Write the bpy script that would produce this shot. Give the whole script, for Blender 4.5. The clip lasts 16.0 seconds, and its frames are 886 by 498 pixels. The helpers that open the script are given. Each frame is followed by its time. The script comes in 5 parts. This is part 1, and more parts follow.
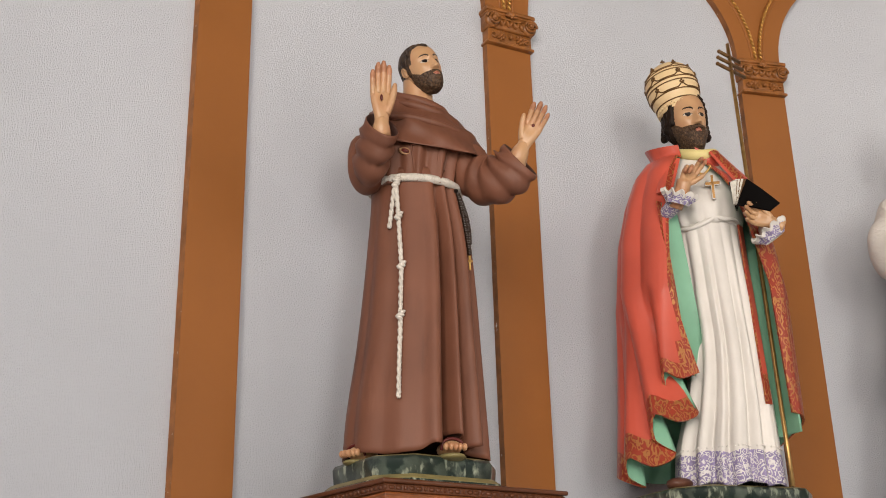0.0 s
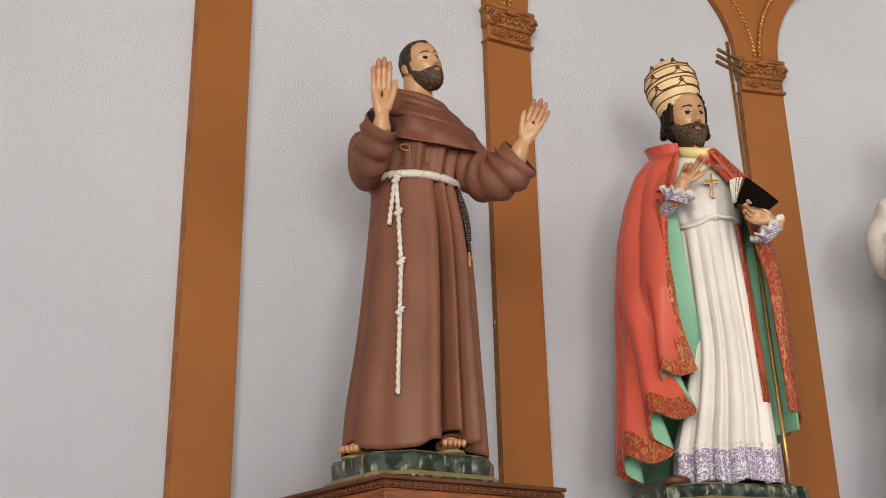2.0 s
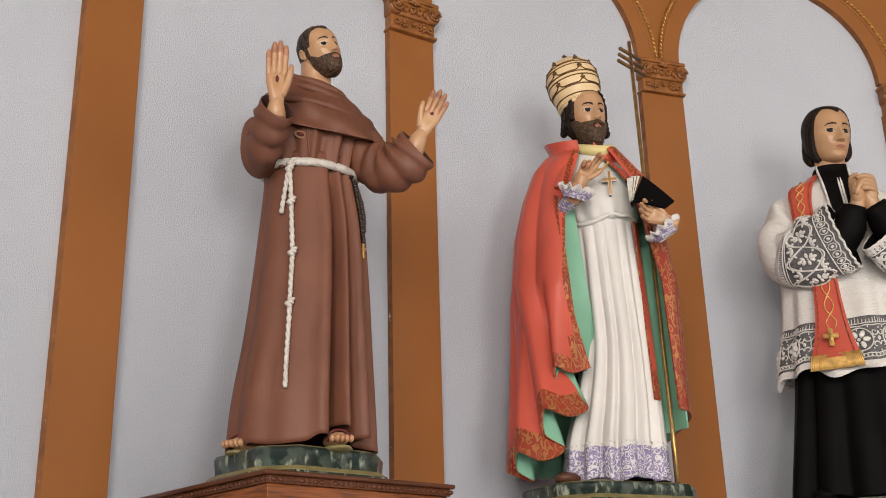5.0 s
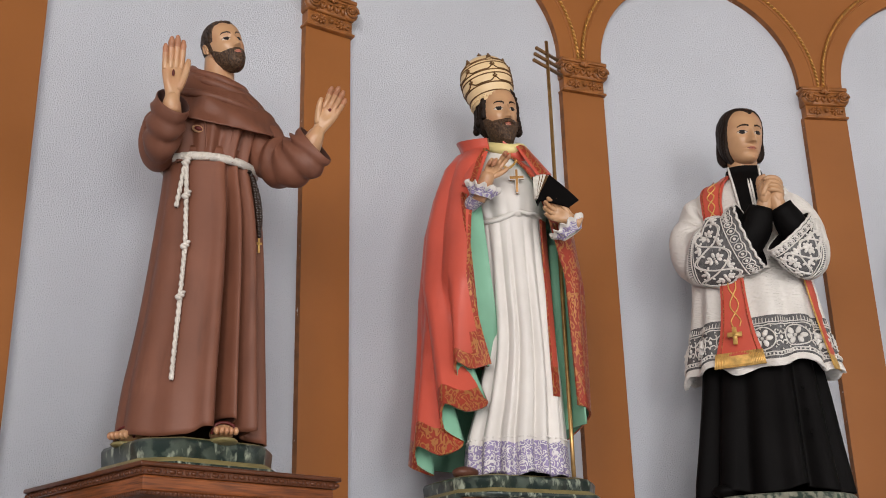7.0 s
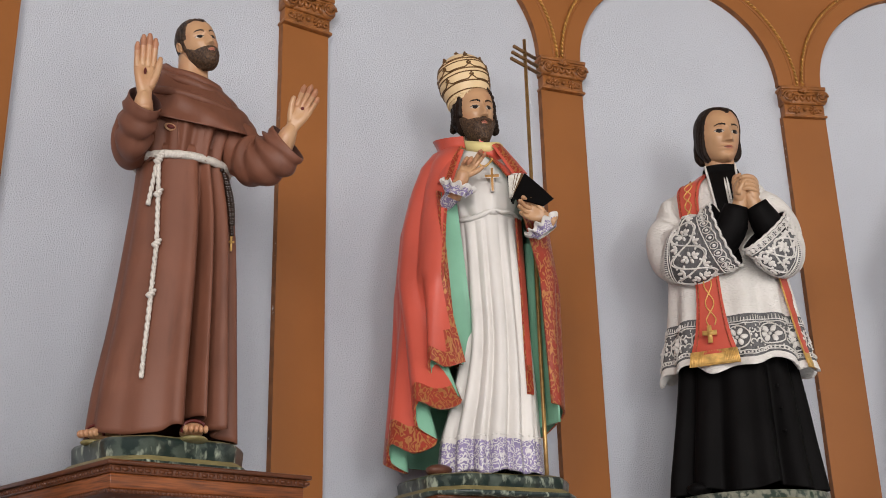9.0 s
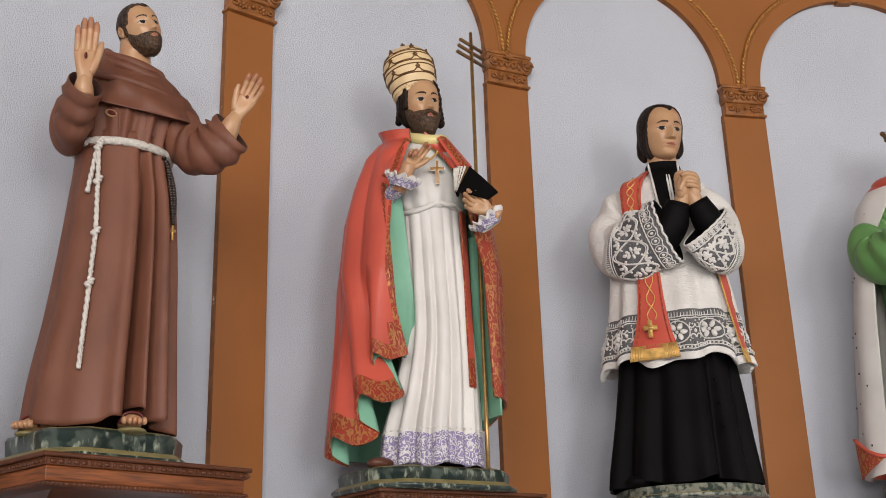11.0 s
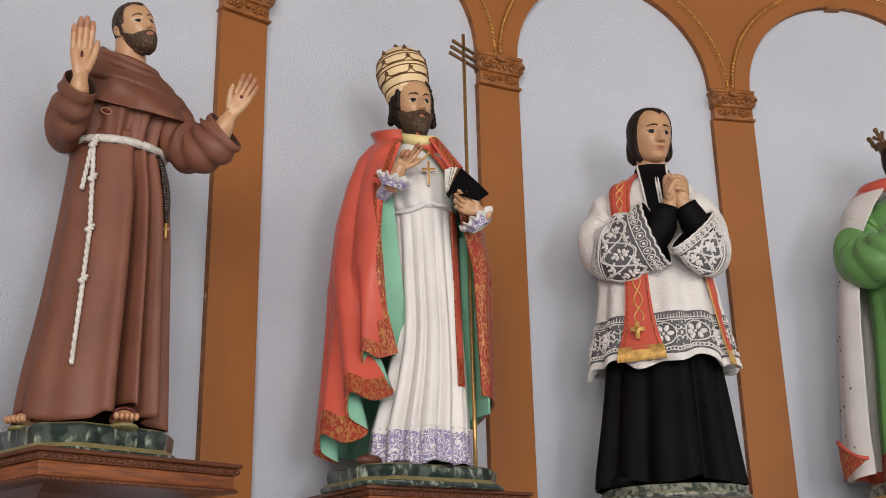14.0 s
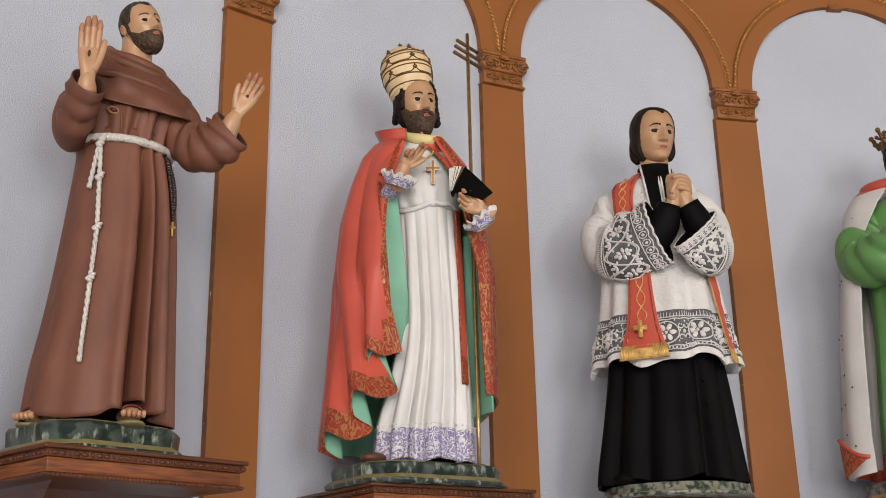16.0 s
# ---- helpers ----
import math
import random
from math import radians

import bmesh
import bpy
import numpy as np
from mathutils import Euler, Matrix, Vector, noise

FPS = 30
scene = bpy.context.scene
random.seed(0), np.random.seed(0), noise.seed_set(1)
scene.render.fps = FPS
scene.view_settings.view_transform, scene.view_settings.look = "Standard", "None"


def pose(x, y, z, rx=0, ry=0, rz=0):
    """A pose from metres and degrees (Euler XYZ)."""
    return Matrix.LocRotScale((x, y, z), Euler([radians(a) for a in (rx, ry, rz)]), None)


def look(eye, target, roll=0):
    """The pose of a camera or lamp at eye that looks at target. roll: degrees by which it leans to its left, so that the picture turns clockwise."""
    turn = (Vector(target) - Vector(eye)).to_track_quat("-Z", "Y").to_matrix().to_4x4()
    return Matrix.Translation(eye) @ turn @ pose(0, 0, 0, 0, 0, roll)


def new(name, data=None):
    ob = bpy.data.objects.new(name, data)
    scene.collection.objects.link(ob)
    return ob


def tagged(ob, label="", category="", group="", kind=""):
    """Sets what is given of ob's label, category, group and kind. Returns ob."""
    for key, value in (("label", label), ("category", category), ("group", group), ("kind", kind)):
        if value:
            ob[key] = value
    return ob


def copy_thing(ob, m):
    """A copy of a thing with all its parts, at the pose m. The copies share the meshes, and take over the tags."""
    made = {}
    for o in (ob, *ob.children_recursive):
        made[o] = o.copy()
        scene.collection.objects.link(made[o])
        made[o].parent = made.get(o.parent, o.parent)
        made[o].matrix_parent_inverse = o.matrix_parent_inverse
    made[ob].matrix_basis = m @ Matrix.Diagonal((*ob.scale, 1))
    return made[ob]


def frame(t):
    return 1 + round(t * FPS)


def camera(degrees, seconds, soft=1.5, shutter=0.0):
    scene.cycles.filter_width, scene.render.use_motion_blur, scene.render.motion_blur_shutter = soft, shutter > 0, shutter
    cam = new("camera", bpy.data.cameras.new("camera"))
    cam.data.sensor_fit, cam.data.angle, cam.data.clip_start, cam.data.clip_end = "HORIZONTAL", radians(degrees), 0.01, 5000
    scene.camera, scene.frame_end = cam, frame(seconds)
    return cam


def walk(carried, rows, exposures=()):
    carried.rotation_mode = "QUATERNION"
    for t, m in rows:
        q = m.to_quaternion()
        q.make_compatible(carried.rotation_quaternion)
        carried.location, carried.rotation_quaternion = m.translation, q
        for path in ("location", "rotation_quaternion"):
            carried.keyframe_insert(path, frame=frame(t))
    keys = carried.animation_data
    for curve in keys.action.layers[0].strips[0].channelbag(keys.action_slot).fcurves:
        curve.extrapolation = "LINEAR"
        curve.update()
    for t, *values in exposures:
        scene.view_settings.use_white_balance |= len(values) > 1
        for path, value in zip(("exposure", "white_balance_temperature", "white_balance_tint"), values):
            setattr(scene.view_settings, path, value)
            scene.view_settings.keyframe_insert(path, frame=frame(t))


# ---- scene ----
cam = camera(44.01, 16.0, soft=0.95)
# seconds, eye x y z, pitch, yaw, roll
ROWS = [
    (0.0, -1.299, -2.914, 1.355, 20.00, -19.80, -1.50),
    (0.5, -1.298, -2.915, 1.357, 19.91, -19.92, -1.45),
    (1.0, -1.300, -2.914, 1.359, 20.05, -20.04, -1.46),
    (1.5, -1.306, -2.915, 1.356, 19.95, -19.94, -1.42),
    (2.0, -1.308, -2.912, 1.354, 19.83, -20.02, -1.27),
    (2.5, -1.310, -2.904, 1.355, 19.80, -20.08, -1.07),
    (3.0, -1.314, -2.881, 1.358, 19.63, -20.25, -0.86),
    (3.5, -1.314, -2.854, 1.358, 19.29, -21.12, -0.67),
    (4.0, -1.321, -2.833, 1.363, 19.38, -23.44, -0.96),
    (4.5, -1.313, -2.841, 1.368, 19.49, -24.87, -1.31),
    (5.0, -1.262, -2.878, 1.364, 19.43, -25.19, -1.59),
    (7.5, -1.075, -3.006, 1.351, 19.10, -26.84, -1.34),
    (8.0, -1.060, -3.022, 1.352, 19.05, -26.90, -1.37),
    (10.5, -1.056, -2.998, 1.355, 18.55, -28.86, -1.63),
    (11.0, -1.062, -3.001, 1.355, 18.52, -30.32, -1.71),
    (11.5, -1.069, -3.012, 1.356, 18.54, -30.70, -1.37),
    (12.0, -1.078, -3.019, 1.357, 18.46, -30.78, -1.27),
    (12.5, -1.081, -3.026, 1.361, 18.23, -30.90, -1.13),
    (13.0, -1.083, -3.026, 1.355, 18.43, -30.98, -1.28),
    (13.5, -1.082, -3.025, 1.354, 18.29, -30.94, -1.27),
    (14.0, -1.081, -3.029, 1.355, 18.32, -30.89, -1.21),
    (14.5, -1.086, -3.030, 1.353, 18.24, -30.94, -1.12),
    (15.0, -1.088, -3.033, 1.352, 18.30, -30.88, -1.17),
    (15.5, -1.089, -3.035, 1.352, 18.25, -30.93, -1.16),
    (16.0, -1.098, -3.038, 1.354, 18.18, -30.85, -1.07),
]
walk(cam, [(t, pose(x, y, z, 90 + pitch, 0, yaw) @ pose(0, 0, 0, 0, 0, roll)) for t, x, y, z, pitch, yaw, roll in ROWS],
     exposures=[(0.0, -0.31, 7250, 12), (3.0, -0.31, 7250, 12), (4.5, -0.34, 7050, 12), (8.0, -0.42, 6650, 12), (16.0, -0.42, 6650, 12)])

# ---- light ----
world = bpy.data.worlds.new("sky")
scene.world = world
world.use_nodes = True
wn = world.node_tree.nodes
sky = wn.new("ShaderNodeTexSky")
sky.sky_type = "NISHITA"
sky.sun_disc = False
sky.sun_elevation, sky.sun_rotation = radians(50), radians(200)
world.node_tree.links.new(sky.outputs[0], wn["Background"].inputs[0])
wn["Background"].inputs[1].default_value = 0.12

CX, CY = 0.646, -4.291        # centre of the round apse
R_WALL = 4.345                # wall surface
R_PIL = 4.318                 # face of the brown pilasters and arches
FLOOR_Z, CEIL_Z = -0.15, 6.6
NAVE_END = -13.6


def window_light(name, at, target, w, h, watts, colour):
    lamp = bpy.data.lights.new(name, "AREA")
    lamp.shape, lamp.size, lamp.size_y, lamp.energy, lamp.color = "RECTANGLE", w, h, watts, colour
    ob = new(name, lamp)
    ob.matrix_world = look(at, target)
    return ob


DAY = (1.0, 0.985, 0.965)
WIN_Y = (-5.5, -8.6, -11.7)
WIN_Z0, WIN_Z1 = 1.2, 5.0
for wy in WIN_Y:
    window_light("window_daylight", (4.93, wy, 3.1), (0, wy + 1.2, 2.7), 1.25, 3.6, 50, (1.0, 0.94, 0.85))
    window_light("window_daylight", (-3.65, wy, 3.1), (0, wy + 1.2, 2.7), 1.25, 3.6, 285, (1.0, 0.97, 0.95))
window_light("window_daylight", (CX - 1.0, NAVE_END + 0.03, 3.75), (CX - 1.0, 0, 3.0), 4.3, 2.7, 400, DAY)
# made-up low source behind the camera, added to brighten the lower wall
window_light("low_fill_light", (CX - 1.7, NAVE_END + 0.03, 1.05), (CX - 1.2, 0, 1.6), 2.6, 2.3, 330, (0.90, 0.96, 1.0))


# ---- materials ----
def mat(name, colour, rough=0.6, metal=0.0, vary=0.12, scale=9.0, bump=0.15, fine=160.0, coat=0.0, dist=0.002, spec=0.3):
    """A painted or solid surface: soft stains at a large scale, grain and relief at a small one."""
    m = bpy.data.materials.new(name)
    m.use_nodes = True
    nt = m.node_tree
    n, l = nt.nodes, nt.links
    b = n["Principled BSDF"]
    tc = n.new("ShaderNodeTexCoord")
    big = n.new("ShaderNodeTexNoise")
    big.inputs["Scale"].default_value, big.inputs["Detail"].default_value = scale, 5
    small = n.new("ShaderNodeTexNoise")
    small.inputs["Scale"].default_value, small.inputs["Detail"].default_value = fine, 3
    l.new(tc.outputs["Object"], big.inputs["Vector"])
    l.new(tc.outputs["Object"], small.inputs["Vector"])
    ramp = n.new("ShaderNodeValToRGB")
    c = colour
    ramp.color_ramp.elements[0].position, ramp.color_ramp.elements[1].position = 0.3, 0.7
    ramp.color_ramp.elements[0].color = (*[v * (1 - vary) for v in c], 1)
    ramp.color_ramp.elements[1].color = (*[min(1, v * (1 + vary)) for v in c], 1)
    l.new(big.outputs[0], ramp.inputs[0])
    l.new(ramp.outputs[0], b.inputs["Base Color"])
    b.inputs["Roughness"].default_value, b.inputs["Metallic"].default_value = rough, metal
    b.inputs["Specular IOR Level"].default_value = spec
    b.inputs["Coat Weight"].default_value = coat
    b.inputs["Coat Roughness"].default_value = 0.25
    bp = n.new("ShaderNodeBump")
    bp.inputs["Strength"].default_value, bp.inputs["Distance"].default_value = bump, dist
    l.new(small.outputs[0], bp.inputs["Height"])
    l.new(bp.outputs[0], b.inputs["Normal"])
    return m


def mix_in(m, colour2, fac_socket, rough2=None, metal2=None):
    """Lays a second colour over a material where fac is 1."""
    n, l = m.node_tree.nodes, m.node_tree.links
    b = n["Principled BSDF"]
    src = b.inputs["Base Color"].links[0].from_socket
    mx = n.new("ShaderNodeMix")
    mx.data_type = "RGBA"
    l.new(fac_socket, mx.inputs[0])
    l.new(src, mx.inputs[6])
    mx.inputs[7].default_value = (*colour2, 1)
    l.new(mx.outputs[2], b.inputs["Base Color"])
    if metal2 is not None:
        k = n.new("ShaderNodeMath")
        k.operation = "MULTIPLY"
        k.inputs[1].default_value = metal2
        l.new(fac_socket, k.inputs[0])
        l.new(k.outputs[0], b.inputs["Metallic"])
    return mx


def pattern(m, kind, scale, lo, hi, warp=0.0, stretch=(1, 1, 1)):
    """A mask socket, 0 to 1, from a procedural pattern in object space."""
    n, l = m.node_tree.nodes, m.node_tree.links
    tc = n.new("ShaderNodeTexCoord")
    mp = n.new("ShaderNodeMapping")
    mp.inputs["Scale"].default_value = stretch
    l.new(tc.outputs["Object"], mp.inputs[0])
    vec = mp.outputs[0]
    if warp:
        nz = n.new("ShaderNodeTexNoise")
        nz.inputs["Scale"].default_value = scale * 0.7
        l.new(vec, nz.inputs["Vector"])
        add = n.new("ShaderNodeVectorMath")
        add.operation = "MULTIPLY_ADD"
        l.new(nz.outputs["Color"], add.inputs[0])
        add.inputs[1].default_value = (warp, warp, warp)
        l.new(vec, add.inputs[2])
        vec = add.outputs[0]
    if kind == "edge":
        t = n.new("ShaderNodeTexVoronoi")
        t.feature = "DISTANCE_TO_EDGE"
        t.inputs["Scale"].default_value = scale
        out = t.outputs["Distance"]
    elif kind == "cell":
        t = n.new("ShaderNodeTexVoronoi")
        t.inputs["Scale"].default_value = scale
        out = t.outputs["Distance"]
    elif kind == "scroll":
        t = n.new("ShaderNodeTexVoronoi")
        t.inputs["Scale"].default_value = scale
        t.inputs["Randomness"].default_value = 0.75
        k = n.new("ShaderNodeMath")
        k.operation = "MULTIPLY"
        k.inputs[1].default_value = 17.0
        l.new(t.outputs["Distance"], k.inputs[0])
        w = n.new("ShaderNodeMath")
        w.operation = "SINE"
        l.new(k.outputs[0], w.inputs[0])
        out = w.outputs[0]
    elif kind == "wave":
        t = n.new("ShaderNodeTexWave")
        t.inputs["Scale"].default_value = scale
        t.inputs["Distortion"].default_value = 6
        t.inputs["Detail"].default_value = 1
        t.inputs["Detail Scale"].default_value = 1.2
        out = t.outputs["Fac"]
    else:
        t = n.new("ShaderNodeTexNoise")
        t.inputs["Scale"].default_value, t.inputs["Detail"].default_value = scale, 6
        out = t.outputs[0]
    l.new(vec, t.inputs["Vector"])
    r = n.new("ShaderNodeMapRange")
    r.inputs[1].default_value, r.inputs[2].default_value = lo, hi
    l.new(out, r.inputs[0])
    return r.outputs[0]


def relief(m, sock, strength, dist):
    n, l = m.node_tree.nodes, m.node_tree.links
    b = n["Principled BSDF"]
    old = b.inputs["Normal"].links[0].from_socket
    bp = n.new("ShaderNodeBump")
    bp.inputs["Strength"].default_value, bp.inputs["Distance"].default_value = strength, dist
    l.new(sock, bp.inputs["Height"])
    l.new(old, bp.inputs["Normal"])
    l.new(bp.outputs[0], b.inputs["Normal"])


M_WALL = mat("embossed_wall_paint", (0.490, 0.503, 0.540), 0.62, vary=0.055, scale=1.3, bump=0.25, fine=420, dist=0.001)
relief(M_WALL, pattern(M_WALL, "noise", 1.0, 0.35, 0.65, stretch=(430, 430, 230)), 0.60, 0.0030)
M_BROWN = mat("brown_gloss_paint", (0.250, 0.088, 0.021), 0.5, vary=0.07, scale=3, bump=0.12, fine=90)
M_EDGE = mat("worn_paint_edge", (0.215, 0.080, 0.024), 0.6, vary=0.3, scale=25, bump=0.3)
mix_in(M_EDGE, (0.6, 0.58, 0.55), pattern(M_EDGE, "noise", 70, 0.68, 0.74))
M_CARVE = mat("brown_carved_paint", (0.225, 0.082, 0.022), 0.34, vary=0.30, scale=30, bump=0.2)
M_GOLD = mat("dull_gold_leaf", (0.46, 0.235, 0.062), 0.38, 0.60, vary=0.4, scale=60, bump=0.4, fine=220)
M_WOOD = mat("varnished_red_wood", (0.205, 0.058, 0.015), 0.34, vary=0.3, scale=5, bump=0.1, coat=0.0, spec=0.3)
mix_in(M_WOOD, (0.032, 0.010, 0.004), pattern(M_WOOD, "noise", 6, 0.40, 0.75, stretch=(2, 2, 45)))
M_WOOD_DARK = mat("dark_stained_wood", (0.082, 0.025, 0.009), 0.32, vary=0.35, scale=8, bump=0.12, spec=0.3)
# unseen ceiling, kept dark so that less light bounces onto the upper wall
M_CEILING_DARK = mat("dark_unseen_ceiling", (0.10, 0.075, 0.05), 0.8, vary=0.05, scale=2)
M_FLOOR = mat("polished_stone_floor", (0.46, 0.47, 0.50), 0.45, vary=0.2, scale=5)
M_MARBLE = mat("painted_green_marble", (0.045, 0.058, 0.046), 0.3, vary=0.6, scale=22, bump=0.08, coat=0.3)
mix_in(M_MARBLE, (0.012, 0.022, 0.018), pattern(M_MARBLE, "noise", 24, 0.45, 0.52))
mix_in(M_MARBLE, (0.30, 0.33, 0.25), pattern(M_MARBLE, "noise", 46, 0.55, 0.68, stretch=(1, 1, 0.5)))
M_MARBLE_GREY = mat("painted_grey_marble", (0.22, 0.22, 0.17), 0.28, vary=0.4, scale=30, bump=0.08, coat=0.3)
mix_in(M_MARBLE_GREY, (0.03, 0.045, 0.035), pattern(M_MARBLE_GREY, "noise", 46, 0.47, 0.58))
M_OLIVE = mat("olive_gold_paint", (0.19, 0.155, 0.065), 0.4, vary=0.25, scale=30)
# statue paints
S_HABIT = mat("brown_habit_paint_fold_shade", (0.150, 0.056, 0.032), 0.54, vary=0.18, scale=5, bump=0.12, fine=300, spec=0.3)
# dark and pale upright streaks paint in the shade and light of folds
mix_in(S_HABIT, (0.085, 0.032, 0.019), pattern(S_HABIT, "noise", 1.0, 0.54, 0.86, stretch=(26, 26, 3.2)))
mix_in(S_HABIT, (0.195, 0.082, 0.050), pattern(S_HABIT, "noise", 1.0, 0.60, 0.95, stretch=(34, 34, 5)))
# habit colour darkened for the shade inside hem and sleeve mouths
S_HABIT_IN = mat("shaded_habit_inside", (0.05, 0.02, 0.014), 0.7)
S_SKIN = mat("flesh_paint", (0.42, 0.240, 0.126), 0.34, vary=0.08, scale=14, bump=0.03, coat=0.12)
mix_in(S_SKIN, (0.38, 0.150, 0.078), pattern(S_SKIN, "noise", 16, 0.48, 0.90))
S_HAIR = mat("dark_hair_paint", (0.014, 0.007, 0.004), 0.55, spec=0.15, vary=0.4, scale=60, bump=0.8, fine=130, dist=0.004)
S_BROWN_HAIR = mat("brown_hair_paint", (0.055, 0.030, 0.016), 0.5, vary=0.5, scale=70, bump=0.9, fine=140, dist=0.004)
S_BEARD = mat("brown_beard_paint", (0.092, 0.050, 0.026), 0.55, vary=0.5, scale=90, bump=0.9, fine=150, dist=0.004)
mix_in(S_BEARD, (0.016, 0.008, 0.005), pattern(S_BEARD, "noise", 1.0, 0.40, 0.64, stretch=(420, 420, 150)))
mix_in(S_BROWN_HAIR, (0.012, 0.006, 0.004), pattern(S_BROWN_HAIR, "noise", 1.0, 0.42, 0.58, stretch=(200, 200, 80)))
S_LIP = mat("lip_paint", (0.34, 0.115, 0.075), 0.4)
S_TIP = mat("ruddy_fingertip_paint", (0.34, 0.150, 0.080), 0.4, vary=0.15, scale=40)
S_EYE = mat("eye_white_paint", (0.50, 0.42, 0.34), 0.2, coat=0.4)
S_IRIS = mat("eye_dark_paint", (0.008, 0.005, 0.004), 0.3, spec=0.2)
S_WOUND = mat("wound_paint", (0.09, 0.012, 0.01), 0.35)
S_CORD = mat("white_cord_paint", (0.52, 0.475, 0.42), 0.55, vary=0.12, scale=40)
S_BEAD = mat("dark_rosary_beads", (0.022, 0.012, 0.008), 0.3, coat=0.3)
S_WHITE = mat("white_robe_paint", (0.60, 0.565, 0.525), 0.42, vary=0.06, scale=9, bump=0.06, coat=0.08)
S_KNIT = mat("white_knitted_surplice_paint", (0.72, 0.68, 0.63), 0.5, vary=0.07, scale=9, bump=0.06)
relief(S_KNIT, pattern(S_KNIT, "noise", 1.0, 0.35, 0.65, stretch=(70, 70, 330)), 0.7, 0.004)
S_RED = mat("red_cape_paint", (0.48, 0.078, 0.049), 0.36, vary=0.10, scale=6, bump=0.06, coat=0.1)
S_GREEN = mat("mint_green_lining", (0.17, 0.36, 0.245), 0.45, vary=0.12, scale=6, coat=0.08)
S_TRIM = mat("gold_scrolls_on_red", (0.27, 0.034, 0.018), 0.32, vary=0.12, scale=12, coat=0.12)
_tr = pattern(S_TRIM, "scroll", 44, 0.08, 0.60, warp=0.060, stretch=(1, 1, 0.6))
mix_in(S_TRIM, (0.44, 0.19, 0.068), _tr, metal2=0.6)
relief(S_TRIM, _tr, 0.5, 0.003)
S_LACE_V = mat("violet_lace_paint", (0.24, 0.195, 0.33), 0.5, vary=0.2, scale=25)
_lv = pattern(S_LACE_V, "scroll", 58, -0.1, 0.5, warp=0.03)
mix_in(S_LACE_V, (0.60, 0.57, 0.56), _lv)
relief(S_LACE_V, _lv, 0.6, 0.003)
S_LACE_BASE = mat("dark_lace_ground_paint", (0.095, 0.092, 0.092), 0.55, vary=0.35, scale=45, bump=0.3, fine=260)
mix_in(S_LACE_BASE, (0.26, 0.25, 0.24), pattern(S_LACE_BASE, "noise", 1.0, 0.58, 0.72, stretch=(260, 260, 60)))
S_BLACK = mat("black_cassock_paint", (0.0035, 0.003, 0.003), 0.62, vary=0.25, scale=7, spec=0.06)
S_TIARA = mat("cream_tiara_paint", (0.66, 0.48, 0.27), 0.42, vary=0.08, scale=20)
S_BRONZE = mat("dark_gold_paint", (0.13, 0.065, 0.022), 0.4, 0.35, vary=0.3, scale=60)
S_BRASS = mat("brass_rod", (0.40, 0.24, 0.09), 0.34, 0.85, vary=0.2, scale=40)
S_CROSS = mat("bronze_gold_paint", (0.30, 0.150, 0.040), 0.42, 0.15, vary=0.25, scale=60)
S_YELLOW = mat("yellow_collar_paint", (0.60, 0.50, 0.22), 0.45)
S_GOLDT = mat("gold_fringe_paint", (0.60, 0.36, 0.11), 0.40, 0.3, vary=0.3, scale=60)
S_PAGE = mat("page_edge_paint", (0.56, 0.53, 0.47), 0.6, vary=0.2, scale=80)
S_APPLE = mat("leaf_green_robe_paint", (0.105, 0.235, 0.070), 0.4, vary=0.12, scale=6, coat=0.08)
S_SHOE = mat("brown_shoe_paint", (0.10, 0.04, 0.025), 0.4)


# ---- mesh helpers ----
def part(name, bm, materials, parent=None, label="", smooth=True):
    me = bpy.data.meshes.new(name)
    bm.normal_update()
    bm.to_mesh(me)
    bm.free()
    for m in materials if isinstance(materials, (list, tuple)) else [materials]:
        me.materials.append(m)
    if smooth:
        me.polygons.foreach_set("use_smooth", [True] * len(me.polygons))
    ob = new(name, me)
    if parent:
        ob.parent = parent
    return tagged(ob, label) if label else ob


def loft(bm, rings, mi=0, closed=True, cap0=False, cap1=False):
    """Quads between rings of equal length. mi: a slot, or a function of (row, column)."""
    vs = [[bm.verts.new(p) for p in r] for r in rings]
    n = len(vs[0])
    for i in range(len(vs) - 1):
        for j in range(n if closed else n - 1):
            f = bm.faces.new((vs[i][j], vs[i][(j + 1) % n], vs[i + 1][(j + 1) % n], vs[i + 1][j]))
            f.material_index = mi(i, j) if callable(mi) else mi
    k0, k1 = (mi(0, 0), mi(len(vs) - 2, 0)) if callable(mi) else (mi, mi)
    if cap0:
        bm.faces.new(vs[0][::-1]).material_index = k0
    if cap1:
        bm.faces.new(vs[-1]).material_index = k1
    return vs


def smooth_path(pts, k):
    """Catmull-Rom points through pts (tuples of any length), k steps a span."""
    P = [np.array(p, float) for p in pts]
    P = [2 * P[0] - P[1]] + P + [2 * P[-1] - P[-2]]
    out = []
    for i in range(1, len(P) - 2):
        for s in range(k):
            t = s / k
            a, b, c, d = P[i - 1:i + 3]
            out.append(0.5 * (2 * b + (c - a) * t + (2 * a - 5 * b + 4 * c - d) * t * t + (3 * b - a - 3 * c + d) * t ** 3))
    out.append(P[-2])
    return out


